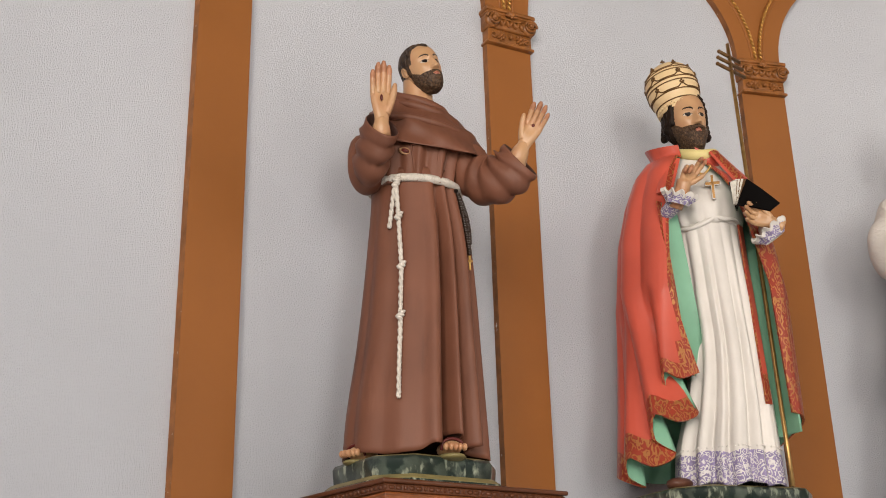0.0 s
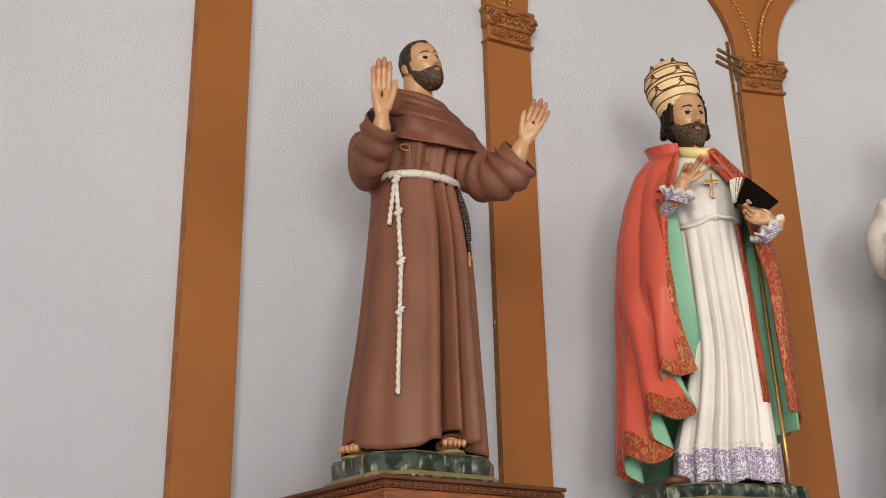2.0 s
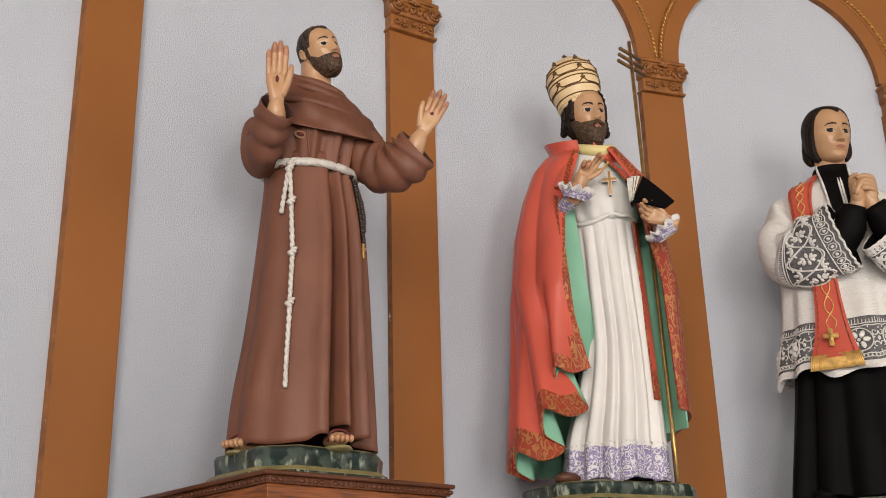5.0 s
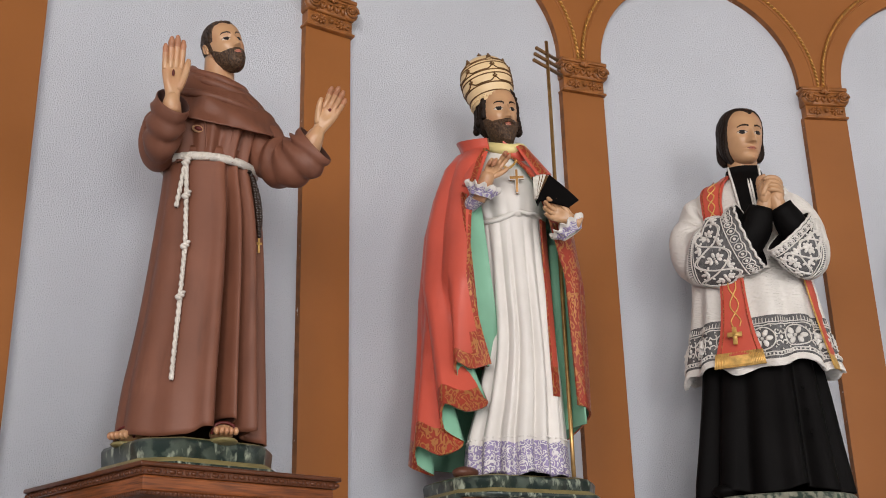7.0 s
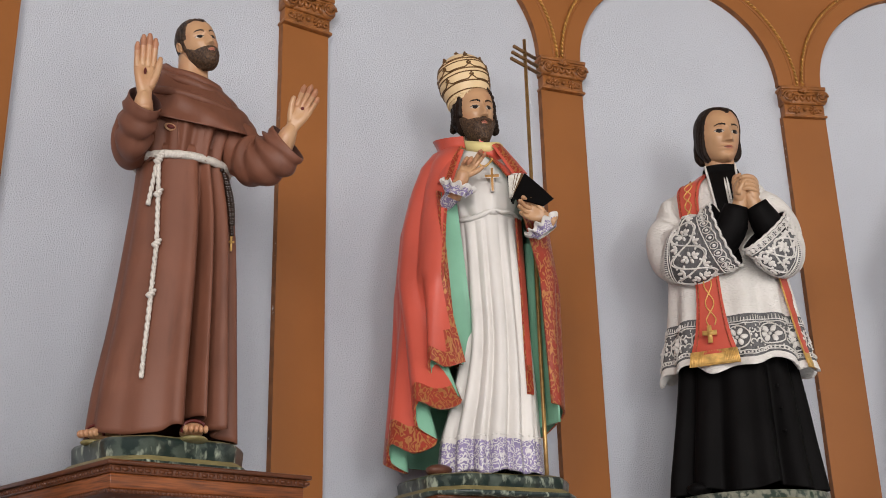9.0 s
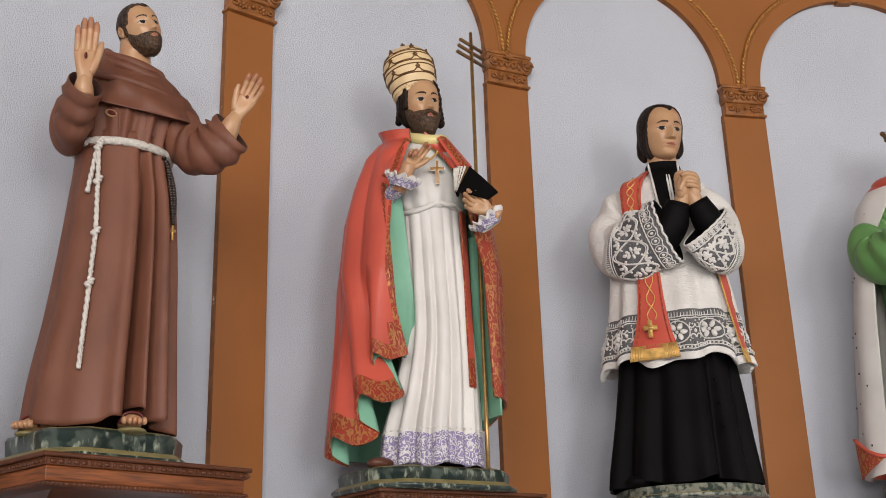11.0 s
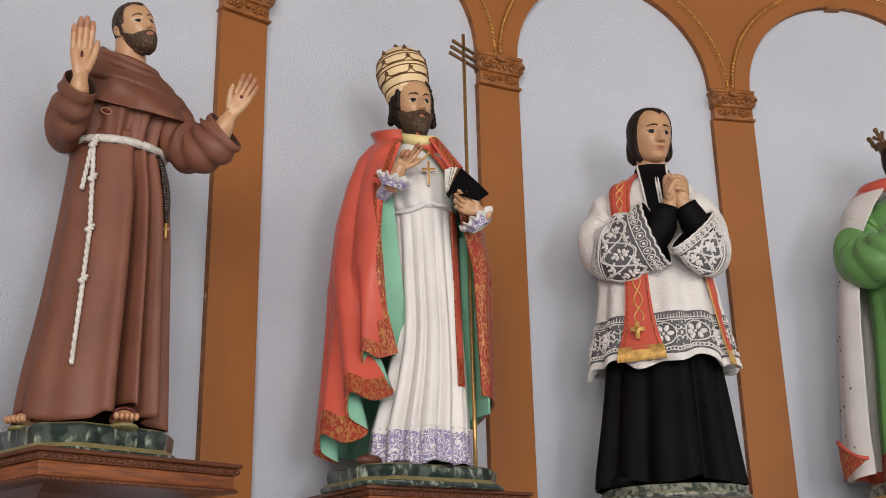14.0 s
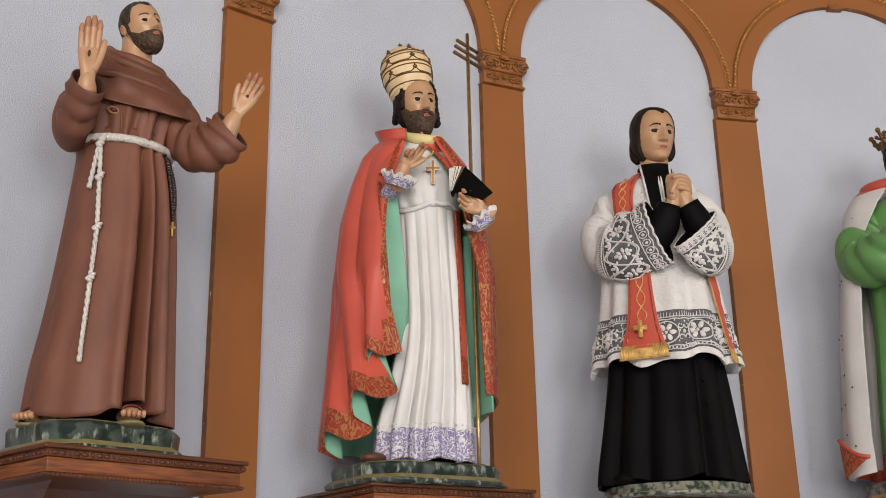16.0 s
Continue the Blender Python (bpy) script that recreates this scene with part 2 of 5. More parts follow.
def tube(bm, pts, n=12, mi=0, k=4, wrinkle=0.0, waves=3.0, caps=True, up=(0, 0, 1), twist=0.0, ends_in=0.0):
    """A tube through pts of (x, y, z, r) or (x, y, z, ra, rb)."""
    pts = [tuple(p) if len(p) > 4 else (*p, p[3]) for p in pts]
    S = smooth_path(pts, k) if k > 1 else [np.array(p, float) for p in pts]
    rings = []
    for i, s in enumerate(S):
        a, b = S[max(i - 1, 0)][:3], S[min(i + 1, len(S) - 1)][:3]
        d = Vector(b - a).normalized()
        u = Vector(up) - d * Vector(up).dot(d)
        if u.length < 1e-3:
            u = Vector((1, 0, 0)) - d * d.x
        u.normalize()
        v = d.cross(u)
        ra, rb = s[3], s[4] if len(s) > 4 else s[3]
        ring = []
        for j in range(n):
            th = 2 * math.pi * j / n + twist * i
            w = 1 + wrinkle * 1.5 * (abs(math.sin(waves * math.pi * i / len(S) + 0.9 * math.sin(th + 0.5) + 0.5 * math.sin(2 * th))) - 0.62) * (0.65 + 0.35 * math.sin(th * 2 + i * 0.1))
            ring.append(Vector(s[:3]) + u * (math.cos(th) * ra * w) + v * (math.sin(th) * rb * w))
        rings.append(ring)
    if ends_in:
        e = rings[-1]
        c = sum(e, Vector()) / len(e)
        back = Vector(S[-1][:3] - S[-3][:3]).normalized()
        rings.append([c + (p - c) * 0.90 - back * 0.001 for p in e])
        rings.append([c + (p - c) * 0.62 - back * ends_in for p in e])
    loft(bm, rings, mi, True, caps, caps)
    return rings


def ball(bm, c, r, mi=0, nu=14, nv=10, fn=None, m=None):
    """An ellipsoid at c with radii r; fn moves its points, m turns it."""
    rings = []
    for i in range(nv + 1):
        ph = math.pi * min(max(i / nv, 0.02), 0.98) - math.pi / 2
        ring = []
        for j in range(nu):
            th = 2 * math.pi * j / nu
            p = Vector((math.cos(ph) * math.cos(th) * r[0], math.cos(ph) * math.sin(th) * r[1], math.sin(ph) * r[2]))
            if fn:
                p = fn(p)
            if m:
                p = m @ p
            ring.append(Vector(c) + p)
        rings.append(ring)
    loft(bm, rings, mi, True, True, True)


def box(bm, x0, x1, y0, y1, z0, z1, mi=0, m=None, bevel=0.0):
    v = [Vector((x, y, z)) for z in (z0, z1) for y in (y0, y1) for x in (x0, x1)]
    if m:
        v = [m @ p for p in v]
    v = [bm.verts.new(p) for p in v]
    fs = [bm.faces.new([v[i] for i in q]) for q in ((0, 2, 3, 1), (4, 5, 7, 6), (0, 1, 5, 4), (1, 3, 7, 5), (3, 2, 6, 7), (2, 0, 4, 6))]
    for f in fs:
        f.material_index = mi
    if bevel:
        es = list({e for f in fs for e in f.edges})
        bmesh.ops.bevel(bm, geom=es, offset=bevel, segments=2, affect="EDGES", profile=0.5)


def on_apse(deg, z, r):
    a = radians(deg)
    return Vector((CX + r * math.sin(a), CY + r * math.cos(a), z))


# ---- structure ----
def apse_strip(bm, a0, a1, z0, z1, r0, r1, steps, mi=0, side_mi=0):
    """A curved block of the apse: from angle a0 to a1, height z0 to z1, face radius r0, back radius r1."""
    A = [a0 + (a1 - a0) * i / steps for i in range(steps + 1)]
    rows = [[on_apse(a, z0, r1) for a in A], [on_apse(a, z0, r0) for a in A], [on_apse(a, z1, r0) for a in A], [on_apse(a, z1, r1) for a in A]]
    vs = [[bm.verts.new(p) for p in r] for r in rows]
    for i in range(4):
        for j in range(steps):
            f = bm.faces.new((vs[i][j], vs[i][j + 1], vs[(i + 1) % 4][j + 1], vs[(i + 1) % 4][j]))
            f.material_index = mi
    for j in (0, steps):
        bm.faces.new([vs[i][j] for i in range(4)]).material_index = side_mi


bm = bmesh.new()
apse_strip(bm, -90, 90, FLOOR_Z, CEIL_Z, R_WALL, R_WALL + 0.3, 180)
tagged(part("wall_apse", bm, M_WALL), "pale grey-blue embossed plaster apse wall", "wall", kind="structure")

XW, XE = CX - R_WALL, CX + R_WALL


def wall_with_windows(name, x0, x1):
    bm = bmesh.new()
    ys = [CY]
    for wy in WIN_Y:
        ys += [wy + 0.65, wy - 0.65]
    ys.append(NAVE_END)
    for i in range(len(ys) - 1):
        if i % 2 == 0:
            box(bm, x0, x1, ys[i + 1], ys[i], FLOOR_Z, CEIL_Z)
        else:
            box(bm, x0, x1, ys[i + 1], ys[i], FLOOR_Z, WIN_Z0)
            box(bm, x0, x1, ys[i + 1], ys[i], WIN_Z1, CEIL_Z)
    return tagged(part(name, bm, M_WALL, smooth=False), "pale painted nave wall with high window openings", "wall", kind="structure")


wall_with_windows("wall_east", XE, XE + 0.3)
wall_with_windows("wall_west", XW - 0.3, XW)
bm = bmesh.new()
WX0, WX1 = CX - 3.2, CX + 1.2
box(bm, XW - 0.3, WX0, NAVE_END - 0.3, NAVE_END, FLOOR_Z, CEIL_Z)
box(bm, WX1, XE + 0.3, NAVE_END - 0.3, NAVE_END, FLOOR_Z, CEIL_Z)
# opening cut for the added low light, no known door
DX0, DX1 = CX - 3.05, CX - 0.35
box(bm, WX0, DX0, NAVE_END - 0.3, NAVE_END, FLOOR_Z, 2.3)
box(bm, DX1, WX1, NAVE_END - 0.3, NAVE_END, FLOOR_Z, 2.3)
box(bm, WX0, WX1, NAVE_END - 0.3, NAVE_END, 5.2, CEIL_Z)
tagged(part("wall_south", bm, M_WALL, smooth=False), "pale painted rear wall with window above an added light opening", "wall", kind="structure")
bm = bmesh.new()
box(bm, XW - 0.3, XE + 0.3, NAVE_END - 0.3, 0.5, FLOOR_Z - 0.2, FLOOR_Z)
tagged(part("floor", bm, M_FLOOR, smooth=False), "polished pale grey stone church floor", "floor", kind="structure")
bm = bmesh.new()
box(bm, XW - 0.3, XE + 0.3, NAVE_END - 0.3, 0.5, CEIL_Z, CEIL_Z + 0.2)
tagged(part("ceiling", bm, M_CEILING_DARK, smooth=False), "plain ceiling of the nave, unseen, dark to cut bounced light", "ceiling", kind="structure")

# pilasters: left and right edge angles; the arches spring above the capitals
PIL = [(-22.96, -20.83), (-9.86, -7.66), (3.50, 5.77), (16.92, 19.27), (30.40, 32.68)]
CAP_Z0, CAP_Z1 = 3.195, 3.335
SPRING = 3.335


def pilaster(i):
    a0, a1 = PIL[i]
    top = CAP_Z0 + 0.01
    bm = bmesh.new()
    apse_strip(bm, a0, a1, FLOOR_Z, top, R_PIL, R_WALL + 0.05, 6, 0, 1)
    ob = tagged(part("pilaster", bm, [M_BROWN, M_EDGE], smooth=False), "flat brown painted pilaster on the pale apse wall", "pilaster", "pilasters of the apse", "structure")
    return ob


for i in range(len(PIL)):
    pilaster(i)

# ---- arches, capitals, brackets ----
ARCH_TOP = 4.7


def arch(i):
    """The brown spandrel wall over the bay right of pilaster i, with a round opening."""
    a0, a1 = PIL[i][1], PIL[i + 1][0]
    l0, l1 = sum(PIL[i]) / 2, sum(PIL[i + 1]) / 2
    ac, half = (a0 + a1) / 2, radians(a1 - a0) / 2 * R_PIL
    full = radians(l1 - l0) / 2 * R_PIL
    bm = bmesh.new()
    n = 44
    xs = [radians(l0 - ac) * R_PIL - 0.0005, -half - 0.03] + [-half * math.cos(math.pi * k / n) for k in range(n + 1)] + [half + 0.03, radians(l1 - ac) * R_PIL + 0.0005]
    cols = []
    for x in xs:
        zi = SPRING + math.sqrt(max(half * half - x * x, 0)) if abs(x) < half else SPRING
        zr = max(SPRING + math.sqrt(max((full - 0.004) ** 2 - x * x, 0)), zi + 0.004)
        a = ac + math.degrees(x / R_PIL)
        cols.append([on_apse(a, zi, R_WALL + 0.05), on_apse(a, zi, R_PIL), on_apse(a, zr, R_PIL), on_apse(a, zr + 0.004, R_PIL + 0.007), on_apse(a, ARCH_TOP, R_PIL + 0.007), on_apse(a, ARCH_TOP, R_WALL + 0.05)])
    loft(bm, cols, lambda r, c: 1 if c == 0 else 0, False)
    ob = tagged(part("arch", bm, [M_BROWN, M_EDGE], smooth=False), "brown painted round arch and spandrels over a pale bay", "arch", "arches of the apse", "structure")
    # keystone tab under the crown
    bm = bmesh.new()
    apse_strip(bm, ac - 0.42, ac + 0.42, SPRING + half - 0.012, SPRING + half + 0.02, R_PIL - 0.004, R_WALL, 3)
    part("keystone", bm, M_CARVE, ob, smooth=False)
    # twisted gilt rope
    bm = bmesh.new()
    for k in range(91):
        th = math.pi * k / 90
        x, z = -(full - 0.010) * math.cos(th), SPRING + (full - 0.010) * math.sin(th)
        tx, tz = math.sin(th), math.cos(th)
        c = on_apse(ac + math.degrees(x / R_PIL), z, R_PIL - 0.001)
        a = radians(ac)
        tang = Vector((math.cos(a) * tx, -math.sin(a) * tx, tz))
        nrm = Vector((math.sin(a), math.cos(a), 0))
        side = tang.cross(nrm)
        d = (tang * 0.9 + side * 0.55).normalized()
        e = d.cross(nrm)
        m = Matrix((d, e, nrm)).transposed()
        ball(bm, c, (0.0118, 0.0050, 0.0075), 0, 8, 5, m=m)
    part("rope_moulding", bm, M_GOLD, ob, "gilded twisted rope moulding")
    bm = bmesh.new()
    pts = []
    for k in range(41):
        th = math.pi * k / 40
        rr = full - 0.024
        pts.append((*on_apse(ac + math.degrees(-rr * math.cos(th) / R_PIL), SPRING + rr * math.sin(th), R_PIL), 0.0035))
    tube(bm, pts, 6, 0, 1)
    part("bead", bm, M_BROWN, ob)
    return ob


for i in range(len(PIL) - 1):
    arch(i)


def spiral(bm, c, r, turns, m, rad=0.004):
    pts = []
    for k in range(26):
        t = k / 25
        a = 2 * math.pi * turns * t
        q = m @ Vector((math.cos(a) * r * (1 - 0.8 * t), -0.006 * t, math.sin(a) * r * (1 - 0.8 * t)))
        pts.append((*(Vector(c) + q), rad * (1 - 0.4 * t)))
    tube(bm, pts, 6, 0, 1)


def capital():
    """A carved capital: origin at the middle of its foot, the room on its -y side."""
    hw = 0.081
    root = new("capital")
    bm = bmesh.new()
    box(bm, -hw - 0.008, hw + 0.008, -0.020, 0.04, 0.0, 0.010, bevel=0.003)
    part("astragal", bm, M_CARVE, root)
    bm = bmesh.new()
    box(bm, -hw - 0.001, hw + 0.001, -0.012, 0.04, 0.010, 0.055, bevel=0.002)
    part("neck", bm, M_CARVE, root)
    bm = bmesh.new()
    box(bm, -hw - 0.006, hw + 0.006, -0.020, 0.04, 0.055, 0.112, bevel=0.006)
    part("echinus", bm, M_CARVE, root)
    bm = bmesh.new()
    box(bm, -hw - 0.012, hw + 0.012, -0.028, 0.04, 0.116, 0.130, bevel=0.003)
    box(bm, -hw - 0.008, hw + 0.008, -0.022, 0.04, 0.108, 0.118, bevel=0.003)
    part("abacus", bm, M_CARVE, root)
    for sx in (-1, 1):
        bm = bmesh.new()
        m = Matrix.Diagonal((sx, 1, 1))
        c = (sx * 0.070, -0.026, 0.083)
        ball(bm, (c[0], -0.018, c[2]), (0.029, 0.016, 0.029), 0, 18, 10)
        spiral(bm, (c[0], -0.032, c[2]), 0.025, 2.2, m, 0.0052)
        ball(bm, (c[0], -0.040, c[2]), (0.0085, 0.006, 0.0085), 0, 10, 6)
        part("volute", bm, M_CARVE, root)
    bm = bmesh.new()
    for k in range(7):
        x = -0.039 + 0.013 * k
        ball(bm, (x, -0.021, 0.078 + 0.003 * (k % 2)), (0.0062, 0.011, 0.014), 0, 8, 6, m=pose(0, 0, 0, 0, 25 * (1 if k % 2 else -1), 0).to_3x3())
    tube(bm, [(-0.048, -0.022, 0.097, 0.004), (0, -0.024, 0.092, 0.004), (0.048, -0.022, 0.097, 0.004)], 6, 0, 4)
    part("leaf_carving", bm, M_CARVE, root)
    bm = bmesh.new()
    for k in range(7):
        a = radians(-75 + 25 * k)
        ball(bm, (math.sin(a) * 0.014, -0.028, 0.102 + math.cos(a) * 0.016), (0.0042, 0.005, 0.011), 0, 8, 6, m=pose(0, 0, 0, 0, math.degrees(a), 0).to_3x3())
    ball(bm, (0, -0.031, 0.102), (0.006, 0.006, 0.006), 0, 8, 6)
    part("palmette", bm, M_CARVE, root)
    for x in (-0.037, 0.0, 0.037):
        bm = bmesh.new()
        if x:
            for k in range(8):
                a = 2 * math.pi * k / 8
                ball(bm, (x + math.cos(a) * 0.0125, -0.014, 0.033 + math.sin(a) * 0.0115), (0.0078, 0.009, 0.0045), 0, 8, 5, m=pose(0, 0, 0, 0, -math.degrees(a), 0).to_3x3())
            spiral(bm, (x * 1.62, -0.014, 0.030), 0.014, 1.4, Matrix.Diagonal((-1 if x > 0 else 1, 1, 1)), 0.0036)
            ball(bm, (x * 1.55, -0.013, 0.030), (0.008, 0.004, 0.004), 0, 8, 5, m=pose(0, 0, 0, 0, 30 if x > 0 else -30, 0).to_3x3())
        ball(bm, (x, -0.018, 0.033), (0.0075, 0.009, 0.0075), 0, 10, 6)
        part("rosette", bm, M_CARVE, root)
    return tagged(root, "brown painted carved capital with scroll volutes and rosettes", "capital", "capitals of the pilasters")


def apse_pose(deg, r, z):
    p = on_apse(deg, z, r)
    return pose(p.x, p.y, p.z, 0, 0, -deg)


cap = capital()
for i, (a0, a1) in enumerate(PIL):
    m = apse_pose((a0 + a1) / 2, R_PIL, CAP_Z0)
    if i == 0:
        cap.matrix_basis = m
    else:
        copy_thing(cap, m)


def bead_mesh(rx):
    bm = bmesh.new()
    ball(bm, (0, 0, 0), (rx, 0.0058, 0.0052), 0, 8, 6)
    me = bpy.data.meshes.new("bead")
    bm.to_mesh(me)
    bm.free()
    me.materials.append(M_WOOD_DARK)
    me.polygons.foreach_set("use_smooth", [True] * len(me.polygons))
    return me


BEADS = (bead_mesh(0.0085), bead_mesh(0.0041))


def bracket(deg, r_front, z_top, hw):
    """A wooden wall shelf: origin at the middle of its front top edge, y towards the wall."""
    D = R_WALL - r_front + 0.03
    root = new("wall_bracket")
    root.matrix_basis = apse_pose(deg, r_front, z_top)

    def slab(name, inset, z0, z1, bev, wood=M_WOOD_DARK):
        bm = bmesh.new()
        box(bm, -hw + inset, hw - inset, inset, D, z0, z1, bevel=bev)
        part(name, bm, wood, root)

    slab("shelf_top", 0.0, -0.010, 0.0, 0.003)
    slab("bead_bed", 0.008, -0.026, -0.010, 0.002)
    slab("fascia", 0.014, -0.056, -0.026, 0.002, M_WOOD)
    slab("lower_fillet", 0.008, -0.066, -0.056, 0.003)

    w, step = hw - 0.009, 0.0165
    k, kk = int(2 * w / step), int((D - 0.009) / step)
    spots = [(-w + 2 * w * j / k, 0.009, j % 3, 0) for j in range(k + 1)]
    spots += [(sx, 0.009 + step * j, j % 3, 90) for sx in (-w, w) for j in range(1, kk)]
    for x, y, kind, turn in spots:
        ob = new("bead", BEADS[0 if kind else 1])
        ob.parent = root
        ob.matrix_basis = pose(x, y, -0.018, 0, 0, turn)
    bm = bmesh.new()
    w, step = hw - 0.010, 0.0095
    k, kk = int(2 * w / step), int((D - 0.010) / step)
    for x, y in [(-w + 2 * w * j / k, 0.010) for j in range(k + 1)] + [(sx, 0.010 + step * j) for sx in (-w, w) for j in range(1, kk)]:
        ball(bm, (x, y, -0.061), (0.0044, 0.0044, 0.004), 0, 7, 5)
    part("pearl_strip", bm, M_WOOD_DARK, root, "carved strip of tiny pearls")
    bm = bmesh.new()
    rings = []
    for k in range(15):
        t = k / 14
        s = 1 - 0.62 * math.sin(t * math.pi / 2) ** 0.8
        w, f = (hw - 0.055) * s, D - (D - 0.065) * s
        z = -0.066 - 0.34 * t ** 1.3
        rings.append([Vector((-w, f, z)), Vector((w, f, z)), Vector((w, D, z)), Vector((-w, D, z))])
    loft(bm, rings, 0, True, True, True)
    part("coved_body", bm, M_WOOD_DARK, root, smooth=False)
    return tagged(root, "dark varnished carved wooden wall bracket holding a statue", "bracket", "statue brackets on the apse wall")


bracket(-16.4, 3.770, 1.686, 0.252)
bracket(-2.1, 3.880, 1.676, 0.272)
bracket(11.4, 3.885, 1.668, 0.272)
bracket(24.8, 3.885, 1.668, 0.272)


# ---- statues: x to the right seen from the nave, y towards the wall, z up ----
def sheet(bm, rows, thick, mo, mi):
    """A draped cloth of two faces: mo(row, col) outside, mi inside, joined round its edge."""
    R, C = len(rows), len(rows[0])
    P = np.array([[tuple(p) for p in r] for r in rows])
    du, dv = np.gradient(P, axis=1), np.gradient(P, axis=0)
    N = np.cross(du, dv)
    N /= np.maximum(np.linalg.norm(N, axis=2, keepdims=True), 1e-9)
    for A, mm in ((P, mo), (P + N * thick, mi)):
        loft(bm, [[Vector(p) for p in r] for r in A], mm, False)
    Q = P + N * thick
    loop = [(0, c) for c in range(C)] + [(r, C - 1) for r in range(1, R)] + [(R - 1, c) for c in range(C - 2, -1, -1)] + [(r, 0) for r in range(R - 2, 0, -1)]
    k = mo(R - 2, 0) if callable(mo) else mo
    loft(bm, [[Vector(P[q]) for q in loop], [Vector(Q[q]) for q in loop]], k)


def folds(th, ridges, t):
    """The relief of cloth folds at angle th (degrees), for ridges (angle, width, height); t grows from 0 at the waist to 1 at the hem."""
    s = 0.0
    for a, w, h in ridges:
        d = (th - a + 180) % 360 - 180
        s += h * math.exp(-(d / w) ** 2)
    return s * t


def robe(bm, prof, ridges, mi, n=240, z_fold=None, hem=None, k=8, power=0.7):
    """prof: rows of (z, cx, cy, rx, ry) from the top down."""
    S = smooth_path(prof, k)
    z0, z1 = S[0][0], S[-1][0]
    zf = z_fold if z_fold is not None else z0
    rings = []
    for s in S:
        z, cx, cy, rx, ry = s
        t = min(max((zf - z) / (zf - z1), 0), 1)
        ring = []
        for j in range(n):
            th = 360 * j / n - 180
            c, q = math.cos(radians(th)), math.sin(radians(th))
            f = folds(th, ridges, t ** power)
            dz = hem(th) * t ** 3 if hem else 0
            ring.append(Vector((cx + (rx + f) * c, cy + (ry + f) * q, z + dz)))
        rings.append(ring)
    e = rings[-1]
    c = sum(e, Vector()) / n
    rings.append([c + (p - c) * 0.96 + Vector((0, 0, 0.002)) for p in e])
    rings.append([c + (p - c) * 0.80 + Vector((0, 0, 0.06)) for p in e])
    loft(bm, rings, mi, True, True, True)
    return S


def front_y(S, x, z, out=0.0):
    """The y of a robe's front at x and z."""
    i = min(range(len(S)), key=lambda k: abs(S[k][0] - z))
    _, cx, cy, rx, ry = S[i]
    q = max(1 - ((x - cx) / rx) ** 2, 0.0)
    return cy - ry * math.sqrt(q) - out


# a head's rings from crown to throat: height, half width, front, back, middle, in head heights
SKULL = [(0.500, 0.020, -0.010, 0.090, 0.03), (0.488, 0.120, -0.110, 0.200, 0.03), (0.450, 0.205, -0.215, 0.300, 0.03),
         (0.400, 0.256, -0.290, 0.355, 0.03), (0.300, 0.308, -0.368, 0.415, 0.03), (0.200, 0.330, -0.402, 0.445, 0.03),
         (0.100, 0.335, -0.412, 0.445, 0.03), (0.000, 0.330, -0.405, 0.430, 0.03), (-0.100, 0.318, -0.402, 0.390, 0.03),
         (-0.200, 0.300, -0.398, 0.320, 0.02), (-0.300, 0.272, -0.392, 0.220, 0.00), (-0.400, 0.212, -0.384, 0.110, -0.05),
         (-0.460, 0.162, -0.366, 0.030, -0.11), (-0.500, 0.105, -0.315, -0.030, -0.16), (-0.520, 0.050, -0.220, -0.110, -0.17)]


def bell(v, c, w):
    return math.exp(-((v - c) / w) ** 2)


def step(a, b, v):
    t = min(max((v - a) / (b - a), 0.0), 1.0)
    return t * t * (3 - 2 * t)


def face_relief(x, z):
    """How far the face stands forward of the plain skull at x, z."""
    ax = abs(x)
    h = -0.042 * bell(ax, 0.135, 0.085) * bell(z, 0.008, 0.060)
    h += 0.020 * bell(z, 0.105, 0.040) * bell(ax, 0.120, 0.110)
    h += 0.024 * bell(ax, 0.140, 0.060) * bell(z, 0.000, 0.034)
    h += 0.010 * bell(ax, 0.140, 0.070) * bell(z, 0.040, 0.012)
    n = step(0.09, -0.15, z) * step(-0.222, -0.182, z)
    h += (0.030 * step(0.12, 0.04, z) + 0.100 * n) * bell(x, 0, 0.034 + 0.022 * n) * step(-0.222, -0.182, z)
    h += 0.040 * bell(ax, 0.056, 0.026) * bell(z, -0.168, 0.030)
    h += 0.022 * bell(ax, 0.205, 0.085) * bell(z, -0.085, 0.085) - 0.016 * bell(ax, 0.21, 0.07) * bell(z, -0.285, 0.08)
    h += 0.026 * bell(x, 0, 0.130) * bell(z, -0.285, 0.085) - 0.008 * bell(x, 0, 0.016) * bell(z, -0.228, 0.022)
    h += 0.020 * bell(z, -0.262, 0.016) * bell(x, 0, 0.075) + 0.024 * bell(z, -0.308, 0.020) * bell(x, 0, 0.062)
    h -= 0.022 * bell(z, -0.284, 0.009) * bell(x, 0, 0.090)
    h += 0.034 * bell(z, -0.435, 0.060) * bell(x, 0, 0.100) - 0.020 * bell(z, -0.358, 0.026) * bell(x, 0, 0.090)
    return h


